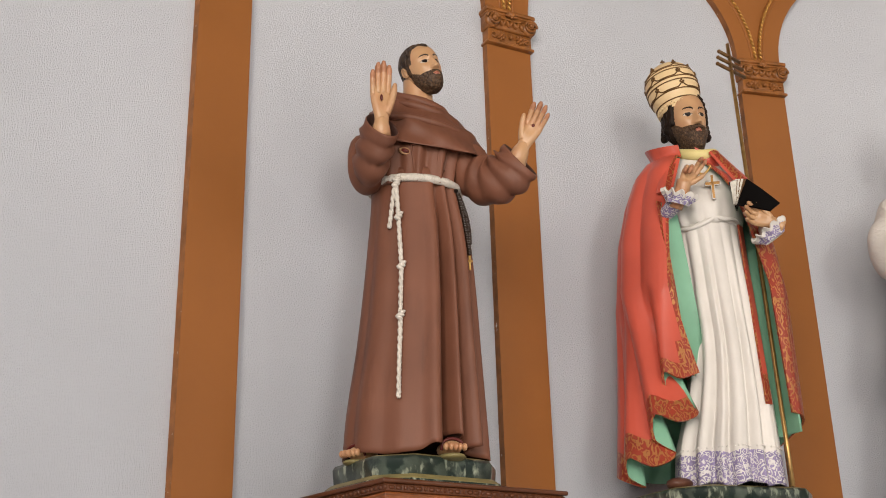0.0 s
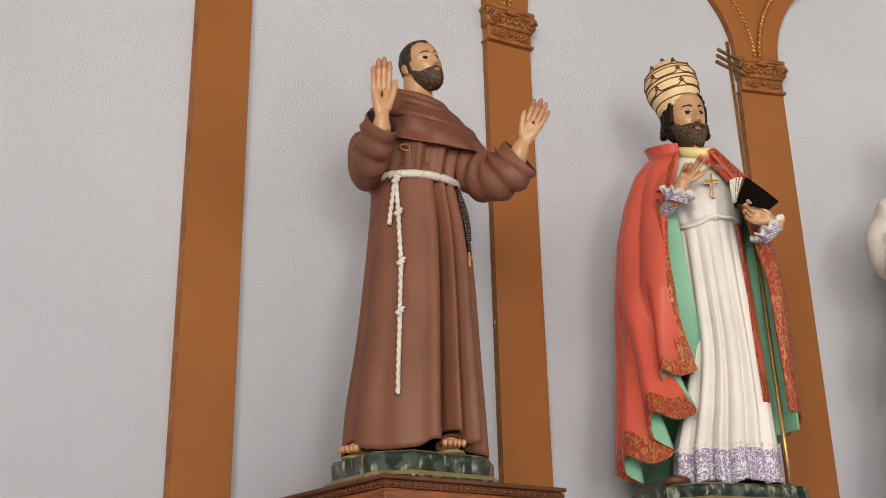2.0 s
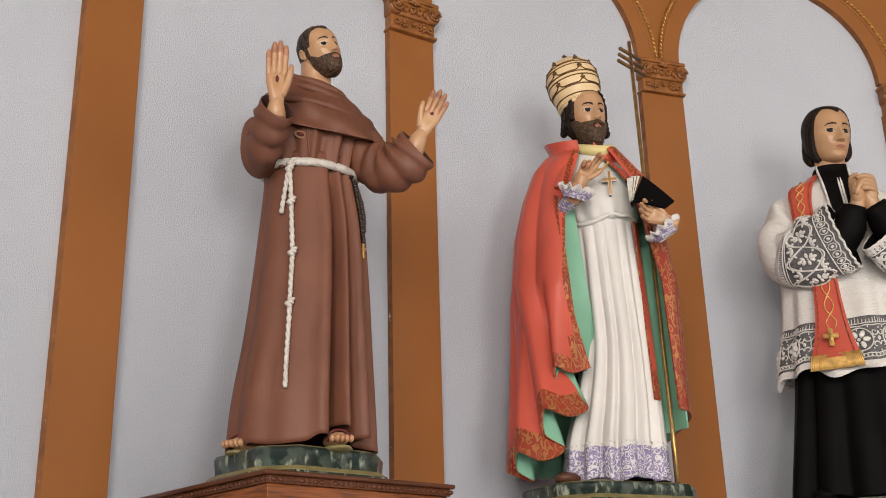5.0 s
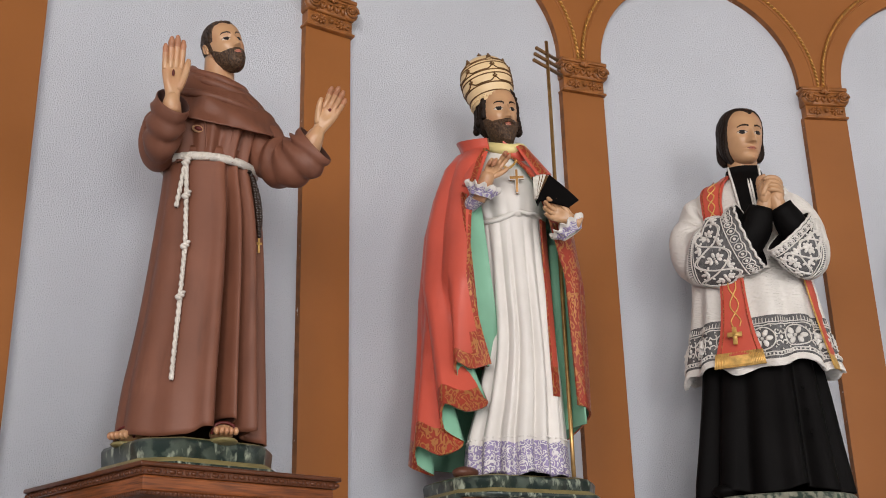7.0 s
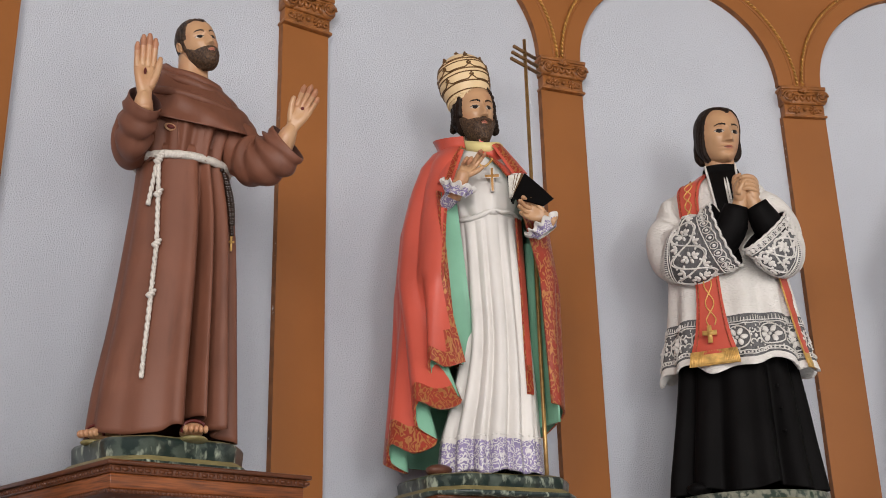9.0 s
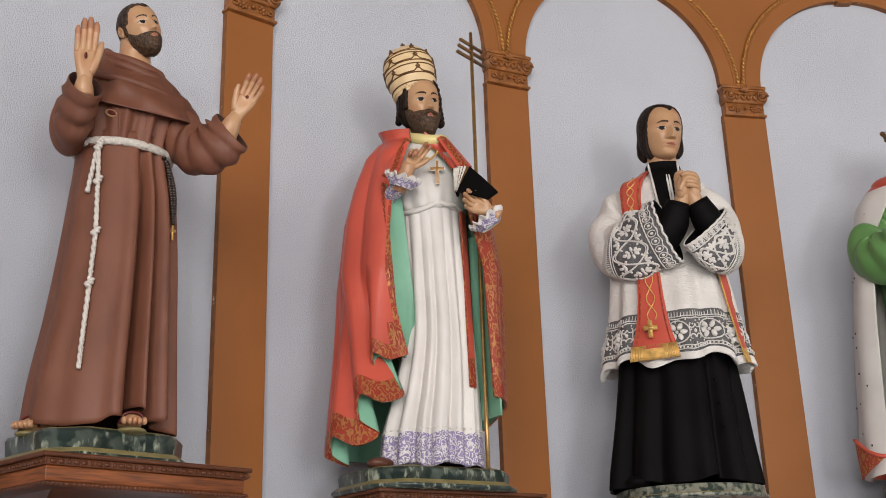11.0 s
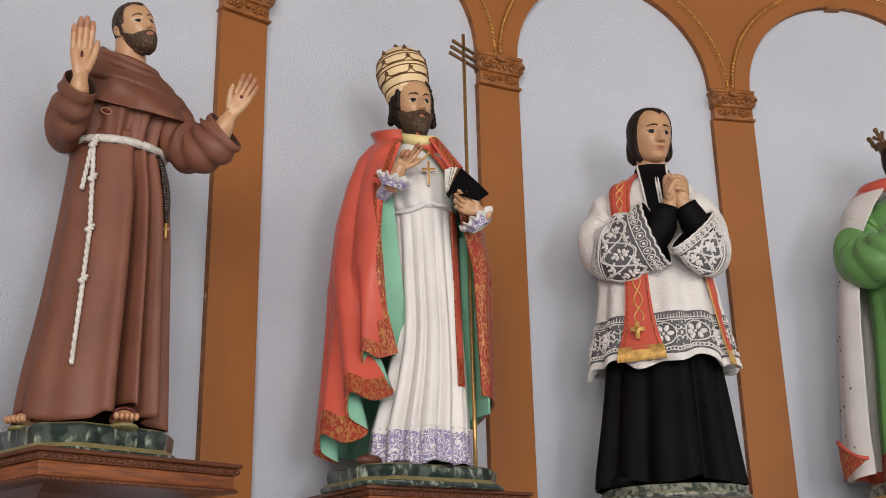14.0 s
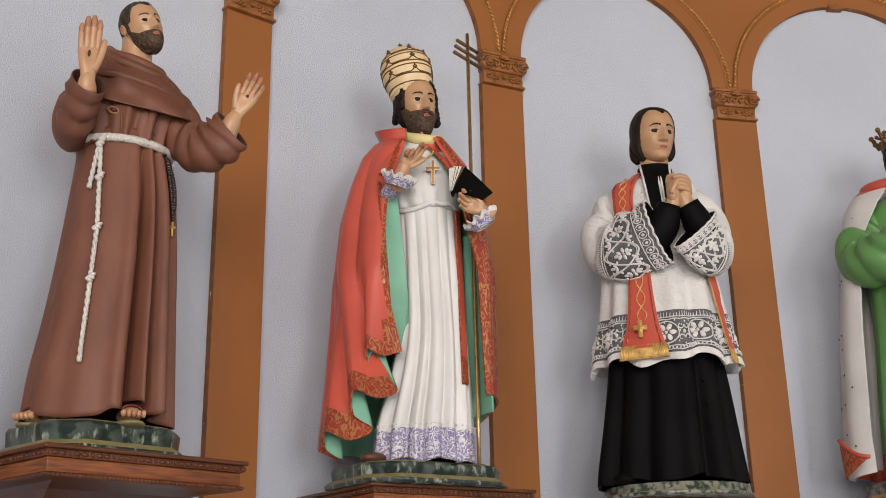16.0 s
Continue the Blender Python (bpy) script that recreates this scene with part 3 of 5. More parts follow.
def head(bm, m, s, slots, hair_fn, beard_fn=None, hair_out=0.045, beard_out=0.03, drop=0.0, curl=1.0, gaze=(0.0, 0.0), sad=0.0, ears=True, flare=0.0):
    """A carved and painted head, s metres from chin to crown, facing -y before m turns it. hair_fn and beard_fn are above 0 where hair grows."""
    skin, hair, beard, lip, white, iris = slots
    nu = 176
    rings, slot = [], []
    for z, w, yf, yb, yc in smooth_path(SKULL, 11):
        ring, row = [], []
        for j in range(nu):
            th = 2 * math.pi * j / nu
            c, q = math.cos(th), math.sin(th)
            x = w * math.copysign(abs(c) ** 0.92, c)
            y = yc + (yb - yc if q > 0 else yc - yf) * math.copysign(abs(q) ** 0.95, q)
            p = Vector((x, y, z))
            if q < 0:
                p.y -= face_relief(x, z) * step(0.0, 0.55, -q)
            hv = hair_fn(p)
            bv = beard_fn(p) if beard_fn else -1.0
            d = Vector((x, y - yc, 0.7 * z)).normalized()
            k = skin
            if hv > 0:
                lock = noise.noise(p * 7 * curl) * 0.5 + 0.5 * math.sin(52 * (math.atan2(x, y) * 0.35 + 0.2 * z) + 7 * noise.noise(p * 4))
                p += d * step(0, 0.035, hv) * (hair_out + 0.012 * curl * lock + flare * step(0.0, -0.4, z))
                k = hair
            elif bv > 0:
                lock = math.sin(58 * x + 34 * y + 5 * noise.noise(p * 8)) * 0.6 + noise.noise(p * 17)
                p += d * step(0, 0.05, bv) * (beard_out + 0.0085 * lock)
                g = step(-0.30, -0.48, z) * step(0, 0.05, bv)
                p.z -= drop * g * (1 - 0.5 * (x / 0.3) ** 2)
                p.x *= 1 - 1.2 * drop * g
                k = beard
            elif q < 0:
                e = abs(x) - 0.137
                o = 1 - (e / 0.077) ** 2
                up = 0.005 + 0.039 * max(o, 0)
                if o > 0 and -0.029 * o < z < up:
                    sx = math.copysign(1, x)
                    gx, gz = sx * 0.137 + gaze[0] - x, 0.006 + gaze[1] - z
                    k = iris if gx * gx + gz * gz < 0.044 ** 2 or z > up - 0.010 else white
                elif -0.085 < e < 0.080:
                    u = (e + 0.085) / 0.165
                    zb = 0.098 + 0.030 * math.sin(u * 2.5) - 0.012 * u + sad * (0.5 - u)
                    if abs(z - zb) < 0.0185 * (1 - 0.75 * u) ** 0.6:
                        k = hair
                lo = 1 - (abs(x) / 0.080) ** 2
                if lo > 0 and -0.283 - 0.034 * lo ** 0.8 < z < -0.283 + 0.026 * lo * (1 - 0.25 * bell(x, 0, 0.02)):
                    k = iris if abs(z + 0.284) < 0.0035 else lip
            ring.append(m @ (p * s))
            row.append(k)
        rings.append(ring)
        slot.append(row)
    loft(bm, rings, lambda r, c: slot[r][c], True, True, True)
    r3 = m.to_3x3()
    if ears:
        for sx in (-1, 1):
            for c, r in (((0.350, 0.045, 0.00), (0.026, 0.062, 0.100)), ((0.358, 0.020, -0.075), (0.024, 0.036, 0.040))):
                ball(bm, m @ (Vector((sx * c[0], c[1], c[2])) * s), [v * s for v in r], skin, 12, 10, m=r3)
            pts = [m @ (Vector((sx * 0.372, 0.045 + 0.055 * math.cos(a), 0.01 + 0.085 * math.sin(a))) * s) for a in [radians(-60 + 30 * i) for i in range(9)]]
            tube(bm, [(*p, 0.014 * s) for p in pts], 7, skin, 2)


def hand(bm, m, s, thumb, slot, curl=(8, 10, 12, 16), spread=9, thumb_out=45, tip=None):
    """A hand of length s: wrist at the origin, fingers along z, palm towards -y; thumb: +1 on the +x side."""
    tip = slot if tip is None else tip
    rings = []
    for t, w, d, o in smooth_path([(-0.30, 0.150, 0.125, 0.0), (-0.15, 0.148, 0.115, 0.0), (0.0, 0.152, 0.105, 0.0), (0.10, 0.176, 0.098, -0.006), (0.22, 0.205, 0.095, -0.004), (0.36, 0.226, 0.080, 0.0), (0.47, 0.222, 0.066, 0.004), (0.53, 0.200, 0.050, 0.006)], 3):
        ring = []
        for a in [2 * math.pi * j / 28 for j in range(28)]:
            x, y = math.cos(a) * w, math.sin(a) * d + o
            if y < 0:
                y += 0.030 * bell(x, 0, 0.075) * bell(t, 0.30, 0.13) - 0.026 * bell(x, thumb * 0.12, 0.07) * bell(t, 0.17, 0.12) - 0.014 * bell(x, -thumb * 0.13, 0.06) * bell(t, 0.20, 0.15)
            ring.append(m @ (Vector((x, y, t)) * s))
        rings.append(ring)
    loft(bm, rings, slot, True, True, True)
    for k in range(4):
        x = thumb * (0.163 - 0.108 * k)
        L = (0.45, 0.51, 0.48, 0.38)[k]
        r = (0.060, 0.062, 0.060, 0.052)[k]
        a = radians(thumb * spread * (1.5 - k))
        p = Vector((x, 0.0, 0.40 - 0.02 * (k == 3)))
        pts = [(*(m @ (p * s)), r * 1.06 * s)]
        c = 0.0
        for seg in (0.42, 0.33, 0.25):
            c += radians(curl[k])
            for half in (0.5, 1.0):
                q = p + Vector((math.sin(a) * math.cos(c), -math.sin(c), math.cos(a) * math.cos(c))) * L * seg * half
                pts.append((*(m @ (q * s)), r * (1.0 if half < 1 else (0.94 if seg > 0.3 else 0.66)) * s))
            p = q
        tube(bm, pts, 12, lambda i, j: tip if i >= 11 else slot, 3, up=(0.3, 0.9, 0.2))
        ball(bm, pts[-1][:3], (r * 0.66 * s,) * 3, tip, 10, 8)
    a = radians(thumb_out) * thumb
    p = Vector((thumb * 0.085, -0.020, 0.06))
    pts = [(*(m @ (p * s)), 0.082 * s)]
    for seg, b, r in ((0.16, 1.0, 0.078), (0.13, 0.9, 0.066), (0.13, 0.65, 0.060), (0.10, 0.45, 0.042)):
        p = p + Vector((math.sin(a * b), -0.14, math.cos(a * b))) * seg
        pts.append((*(m @ (p * s)), r * s))
    tube(bm, pts, 12, slot, 3, up=(0.3, 0.9, 0.2))
    ball(bm, pts[-1][:3], (0.042 * s,) * 3, slot, 10, 8)


def sleeve(bm, pts, n, mi, k, amp, waves, turn=0.0, lip=0.03, sharp=0.6):
    """A wide sleeve through (x, y, z, ra, rb): crescent folds gather at the bend, the mouth is open. Returns its outer rings."""
    S = smooth_path(pts, k)
    rings = []
    for i, s in enumerate(S):
        a, b = S[max(i - 1, 0)][:3], S[min(i + 1, len(S) - 1)][:3]
        d = Vector(b - a).normalized()
        u = (Vector((0, 0, 1)) - d * d.z).normalized()
        v = d.cross(u)
        t = i / (len(S) - 1)
        ring = []
        for j in range(n):
            th = 2 * math.pi * j / n
            ph = waves * t + 0.42 * math.cos(th - turn) + 0.16 * math.sin(2 * th + 1.3)
            tri = 1 - 2 * abs(ph % 1 - 0.5)
            f = (tri ** sharp - 0.62) * (0.35 + 0.65 * (0.5 - 0.5 * math.cos(th - turn - 2.2))) * step(0.0, 0.12, t) * step(1.0, 0.86, t)
            w = 1 + amp * f
            ring.append(Vector(s[:3]) + u * (math.cos(th) * s[3] * w) + v * (math.sin(th) * s[4] * w))
        rings.append(ring)
    e = rings[-1]
    c = sum(e, Vector()) / n
    back = Vector(S[-1][:3] - S[-4][:3]).normalized()
    inner = [[c + (p - c) * 0.965 + back * 0.002 for p in e]] + [[c + (p - c) * q - back * lip * h for p in e] for q, h in ((0.90, 0.0), (0.84, 0.35), (0.76, 1.0), (0.4, 1.6))]
    rows = len(rings) - 1
    loft(bm, rings + inner, lambda r, c: mi(r, c) if r < rows else mi(-1 if r > rows else rows - 1, c), True, True, True)
    return rings


def plinth(bm, cx, cy, hw, hd, ch, z0, z1, turn, mi, gold, top):
    """A low marbled base of two tiers with cut corners."""
    m = pose(cx, cy, 0, 0, 0, turn)

    def ring(g, z):
        w, d, c = hw - g, hd - g, ch
        q = [(-w, -d + c), (-w + c, -d), (w - c, -d), (w, -d + c), (w, d - c), (w - c, d), (-w + c, d), (-w, d - c)]
        out = []
        for i in range(8):
            a, b = Vector(q[i]), Vector(q[(i + 1) % 8])
            for k in range(4):
                p = a.lerp(b, k / 4)
                out.append(m @ Vector((p.x, p.y, z)))
        return out

    zm = z0 + (z1 - z0) * 0.32
    seq = [(0.004, z0, mi), (0.0, z0 + 0.006, mi), (0.001, zm - 0.006, gold), (0.010, zm + 0.002, gold), (0.016, zm + 0.006, mi), (0.014, z1 - 0.008, mi), (0.018, z1, top), (0.035, z1 + 0.006, top), (0.09, z1 + 0.007, top)]
    loft(bm, [ring(g, z) for g, z, _ in seq], lambda r, c: seq[r][2], True, True, True)


def statue(name, bm, mats, at, yaw, label):
    ob = part(name, bm, mats)
    ob.matrix_basis = pose(at[0], at[1], 0, 0, 0, -yaw)
    return tagged(ob, label, "statue", "saint statues on the apse brackets")


def friar():
    bm = bmesh.new()
    H, HI, SK, HA, BE, LI, EW, EI, WO, CO, BD, MA, GO, OL, TP = range(15)
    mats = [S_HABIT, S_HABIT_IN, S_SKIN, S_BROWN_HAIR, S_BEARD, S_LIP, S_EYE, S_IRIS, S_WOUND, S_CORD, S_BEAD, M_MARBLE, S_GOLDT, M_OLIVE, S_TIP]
    plinth(bm, -0.058, -0.035, 0.185, 0.165, 0.062, 1.686, 1.756, 32.2, MA, OL, OL)
    ridges = [(-75, 8, 0.022), (-63, 4.8, -0.068), (-54, 4, 0.018), (-46, 4.0, -0.068), (-36, 7, 0.022), (-23, 5, -0.042), (-12, 7, 0.014), (-98, 16, 0.005), (-116, 9, -0.005), (-134, 14, 0.006), (-152, 9, -0.008), (30, 12, 0.012), (60, 12, -0.012), (90, 12, 0.012), (130, 14, -0.01)]
    hem = lambda th: 0.040 * bell(th, -58, 12) + 0.012 * bell(th, -78, 6) + 0.018 * bell(th, -30, 8) - 0.008 * bell(th, -8, 14) - 0.008 * bell(th, -100, 25) + 0.002 * math.sin(radians(th * 7))
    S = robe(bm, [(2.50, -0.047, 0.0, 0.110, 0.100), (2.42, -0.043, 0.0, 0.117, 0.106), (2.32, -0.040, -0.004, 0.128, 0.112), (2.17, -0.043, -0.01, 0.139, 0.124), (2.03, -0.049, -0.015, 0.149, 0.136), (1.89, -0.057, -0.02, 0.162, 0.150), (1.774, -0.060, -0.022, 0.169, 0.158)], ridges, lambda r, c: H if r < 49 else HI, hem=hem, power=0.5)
    # chest, belted
    chest = [(-88, 5, 0.010), (-78, 5, -0.012), (-60, 5, 0.012), (-50, 4, -0.018), (-38, 5, 0.010), (-28, 5, -0.016), (-112, 6, -0.010), (-125, 9, 0.010)]
    SC = robe(bm, [(2.69, -0.030, 0.01, 0.085, 0.075), (2.64, -0.030, 0.005, 0.125, 0.098), (2.57, -0.038, 0.0, 0.130, 0.108), (2.50, -0.044, 0.0, 0.118, 0.106), (2.455, -0.047, 0.0, 0.112, 0.102)], chest, H, z_fold=2.66)
    for xa, xb in ((-0.062, -0.048), (0.020, 0.004)):
        tube(bm, [(xa + (xb - xa) * k / 6, front_y(SC, xa + (xb - xa) * k / 6, 2.60 - 0.022 * k, 0.0015), 2.60 - 0.022 * k, 0.0028) for k in range(7)], 6, H, 2)
    # cowl
    rows = []
    for z, cx, cy, rx, ry, tilt in ((2.715, -0.036, 0.012, 0.056, 0.050, 0.45), (2.728, -0.036, 0.010, 0.070, 0.062, 0.45), (2.716, -0.034, 0.006, 0.090, 0.078, 0.38), (2.684, -0.029, 0.004, 0.116, 0.097, 0.26), (2.650, -0.022, 0.002, 0.136, 0.114, 0.18), (2.610, -0.016, 0.0, 0.149, 0.126, 0.19), (2.593, -0.015, 0.0, 0.151, 0.130, 0.19), (2.595, -0.015, 0.0, 0.142, 0.122, 0.19)):
        rows.append((z, cx, cy, rx, ry, tilt))
    rings = []
    for z, cx, cy, rx, ry, tilt in smooth_path(rows, 3):
        ring = []
        for j in range(72):
            th = 2 * math.pi * j / 72
            f = 0.006 * math.sin(5 * th + z * 70) + 0.004 * math.sin(9 * th - z * 50)
            x, y = cx + (rx + f) * math.cos(th), cy + (ry + f) * math.sin(th)
            ring.append(Vector((x, y, z - tilt * (x - cx) * 0.9 + (0.38 if y < cy else 0.10) * (y - cy))))
        rings.append(ring)
    loft(bm, rings, H, True, True, True)
    # rolled neck of the cowl
    for r0, zz, thick, tl in ((0.066, 2.730, 0.015, 0.45), (0.092, 2.708, 0.012, 0.38), (0.128, 2.668, 0.009, 0.27)):
        pts = []
        for j in range(33):
            th = 2 * math.pi * j / 32
            x, y = r0 * math.cos(th), 0.86 * r0 * math.sin(th)
            pts.append((-0.036 + x + 0.1 * (0.066 - r0) * -1, 0.008 + y, zz - tl * 0.9 * x + (0.38 if y < 0 else 0.10) * y + 0.003 * math.sin(3 * th), thick * (1 + 0.25 * math.sin(2 * th + r0 * 40))))
        tube(bm, pts, 10, H, 2)
    # sleeves, wrists and hands
    inside = lambda r, c: HI if r < 0 else H
    sleeve(bm, [(-0.095, 0.02, 2.655, 0.046, 0.046), (-0.145, 0.005, 2.600, 0.054, 0.050), (-0.172, -0.035, 2.530, 0.062, 0.048), (-0.164, -0.085, 2.505, 0.066, 0.042), (-0.150, -0.140, 2.534, 0.068, 0.042), (-0.132, -0.182, 2.572, 0.064, 0.040)], 72, inside, 12, 0.46, 7.0, 0.4, 0.040)
    sleeve(bm, [(0.03, 0.02, 2.625, 0.048, 0.048), (0.070, 0.0, 2.575, 0.054, 0.050), (0.108, -0.040, 2.500, 0.056, 0.050), (0.145, -0.080, 2.464, 0.060, 0.048), (0.185, -0.116, 2.474, 0.066, 0.046), (0.214, -0.138, 2.500, 0.066, 0.040)], 72, inside, 12, 0.46, 7.0, 0.4, 0.040)
    tube(bm, [(-0.145, -0.150, 2.50, 0.030), (-0.135, -0.190, 2.545, 0.025), (-0.134, -0.201, 2.570, 0.0185), (-0.133, -0.203, 2.582, 0.014)], 14, SK, 3)
    hand(bm, pose(-0.133, -0.203, 2.582, 4, -3, 14) @ Matrix.Diagonal((0.86, 0.95, 1.16, 1)), 0.137, 1, SK, (6, 7, 8, 9), 2, 30, TP)
    ball(bm, (-0.133, -0.220, 2.630), (0.0035, 0.004, 0.009), WO, 8, 6)
    tube(bm, [(0.190, -0.125, 2.46, 0.028), (0.210, -0.148, 2.508, 0.0235), (0.219, -0.153, 2.527, 0.0175), (0.224, -0.155, 2.538, 0.013)], 14, SK, 3)
    hand(bm, pose(0.224, -0.155, 2.536, 8, 30, -8) @ Matrix.Diagonal((0.92, 0.95, 1.05, 1)), 0.118, -1, SK, (10, 8, 8, 8), 4, 32, TP)
    ball(bm, (0.247, -0.171, 2.580), (0.005, 0.004, 0.005), WO, 8, 6)
    # neck and head
    tube(bm, [(-0.034, 0.015, 2.69, 0.046), (-0.033, 0.008, 2.75, 0.040), (-0.032, 0.002, 2.81, 0.040)], 18, SK, 3)
    ton = lambda p: max(p.z - 0.345 + 0.03 * math.sin(p.x * 26 + 1.0) - 0.3 * max(0, abs(p.x) - 0.12), min(p.y + 0.15 + 0.25 * p.z, p.z - 0.06), min(p.y + 0.09, p.z + 0.12, -0.0 - p.y), min(p.y - 0.11, p.z + 0.32))
    brd = lambda p: min(-0.205 + 0.75 * max(0, p.y + 0.24) - p.z, -0.02 - p.y, 0.06 * (math.hypot(p.x / 0.074, (p.z + 0.284) / 0.032) - 1))
    head(bm, pose(-0.022, -0.014, 2.818, -7, -17, 26), 0.144, (SK, HA, BE, LI, EW, EI), ton, brd, 0.016, 0.010, 0.02, gaze=(0.010, 0.010))
    # cord with knots
    wa = []
    for j in range(61):
        th = 2 * math.pi * j / 60
        x, y = -0.046 + 0.116 * math.cos(th), 0.001 + 0.108 * math.sin(th)
        wa.append((x, y, 2.470 - 0.05 * (x + 0.046) + 0.04 * y))
    for ph in (0.0, 2.1, 4.2):
        pts = []
        for x, y, z in smooth_path(wa, 4):
            th = math.atan2(y - 0.001, x + 0.046)
            w = 34 * th + ph
            pts.append((x + 0.0048 * math.cos(w) * math.cos(th), y + 0.0048 * math.cos(w) * math.sin(th), z + 0.0062 * math.sin(w), 0.0056))
        tube(bm, pts, 7, CO, 1)

    def cord(a, b, n):
        for ph in (0, math.pi):
            pts = []
            for j in range(n + 1):
                t = j / n
                x, z = a[0] + (b[0] - a[0]) * t, a[1] + (b[1] - a[1]) * t
                y = front_y(S, x, z, 0.012)
                pts.append((x + 0.0024 * math.cos(j * 1.0 + ph), y + 0.0024 * math.sin(j * 1.0 + ph), z, 0.0042))
            tube(bm, pts, 6, CO, 1)

    knots = [(-0.097, 2.448), (-0.092, 2.357), (-0.087, 2.222), (-0.091, 2.093), (-0.098, 1.890)]
    for a, b in zip(knots, knots[1:]):
        cord(a, b, max(4, int((a[1] - b[1]) / 0.006)))
    cord((-0.100, 2.448), (-0.115, 2.330), 20)
    for x, z in knots[:4] + [(-0.094, 2.462)]:
        y = front_y(S, x, z, 0.014)
        for k in range(3):
            ball(bm, (x + 0.003 * (k - 1), y - 0.002, z + 0.006 * (k - 1)), (0.0105, 0.009, 0.0052), CO, 10, 6, m=pose(0, 0, 0, 0, 30 - 30 * k, 0).to_3x3())
    # rosary
    for k in range(26):
        t = k / 25
        x, z = 0.056 + 0.030 * t ** 0.6, 2.445 - 0.165 * t
        y = front_y(S, x - 0.004, z, 0.012)
        for dx in ((0.0, 0.008 * math.sin(t * 3.1)) if t < 0.85 else (0.0,)):
            ball(bm, (x + dx, y, z), (0.0062, 0.0062, 0.0050), BD, 8, 6)
    box(bm, 0.083, 0.088, front_y(S, 0.082, 2.25, 0.012), front_y(S, 0.082, 2.25, 0.007), 2.235, 2.272, GO)
    box(bm, 0.078, 0.093, front_y(S, 0.082, 2.25, 0.012), front_y(S, 0.082, 2.25, 0.007), 2.256, 2.261, GO)
    # side wound
    ball(bm, (-0.074, -0.104, 2.540), (0.016, 0.006, 0.010), SK, 12, 6, m=pose(0, 0, 0, 0, 15, 0).to_3x3())
    ball(bm, (-0.073, -0.108, 2.539), (0.011, 0.006, 0.006), WO, 10, 6, m=pose(0, 0, 0, 0, 15, 0).to_3x3())
    # sandalled feet
    for x, y, rz in ((-0.190, -0.092, -35), (0.020, -0.156, 12)):
        m = pose(x, y, 1.779, 0, 0, rz) @ Matrix.Diagonal((0.90, 0.92, 1.0, 1))
        ball(bm, m @ Vector((0, 0.02, 0)), (0.030, 0.055, 0.018), SK, 14, 8, m=m.to_3x3())
        for k in range(5):
            ball(bm, m @ Vector((-0.024 + 0.012 * k, -0.034 - 0.004 * (k in (1, 2)), -0.003)), (0.007, 0.013, 0.009), SK, 8, 6, m=m.to_3x3())
        ball(bm, m @ Vector((0, 0.02, -0.022)), (0.040, 0.070, 0.010), OL, 14, 8, m=m.to_3x3())
        tube(bm, [(*(m @ Vector((q[0], -0.012, q[1]))), 0.0035) for q in ((-0.030, -0.008), (-0.022, 0.013), (0, 0.019), (0.022, 0.013), (0.030, -0.008))], 6, WO, 2)
    return statue("friar_statue", bm, mats, (-0.43, -0.43), 15.8, "painted plaster friar statue in brown habit, arms raised")


friar()


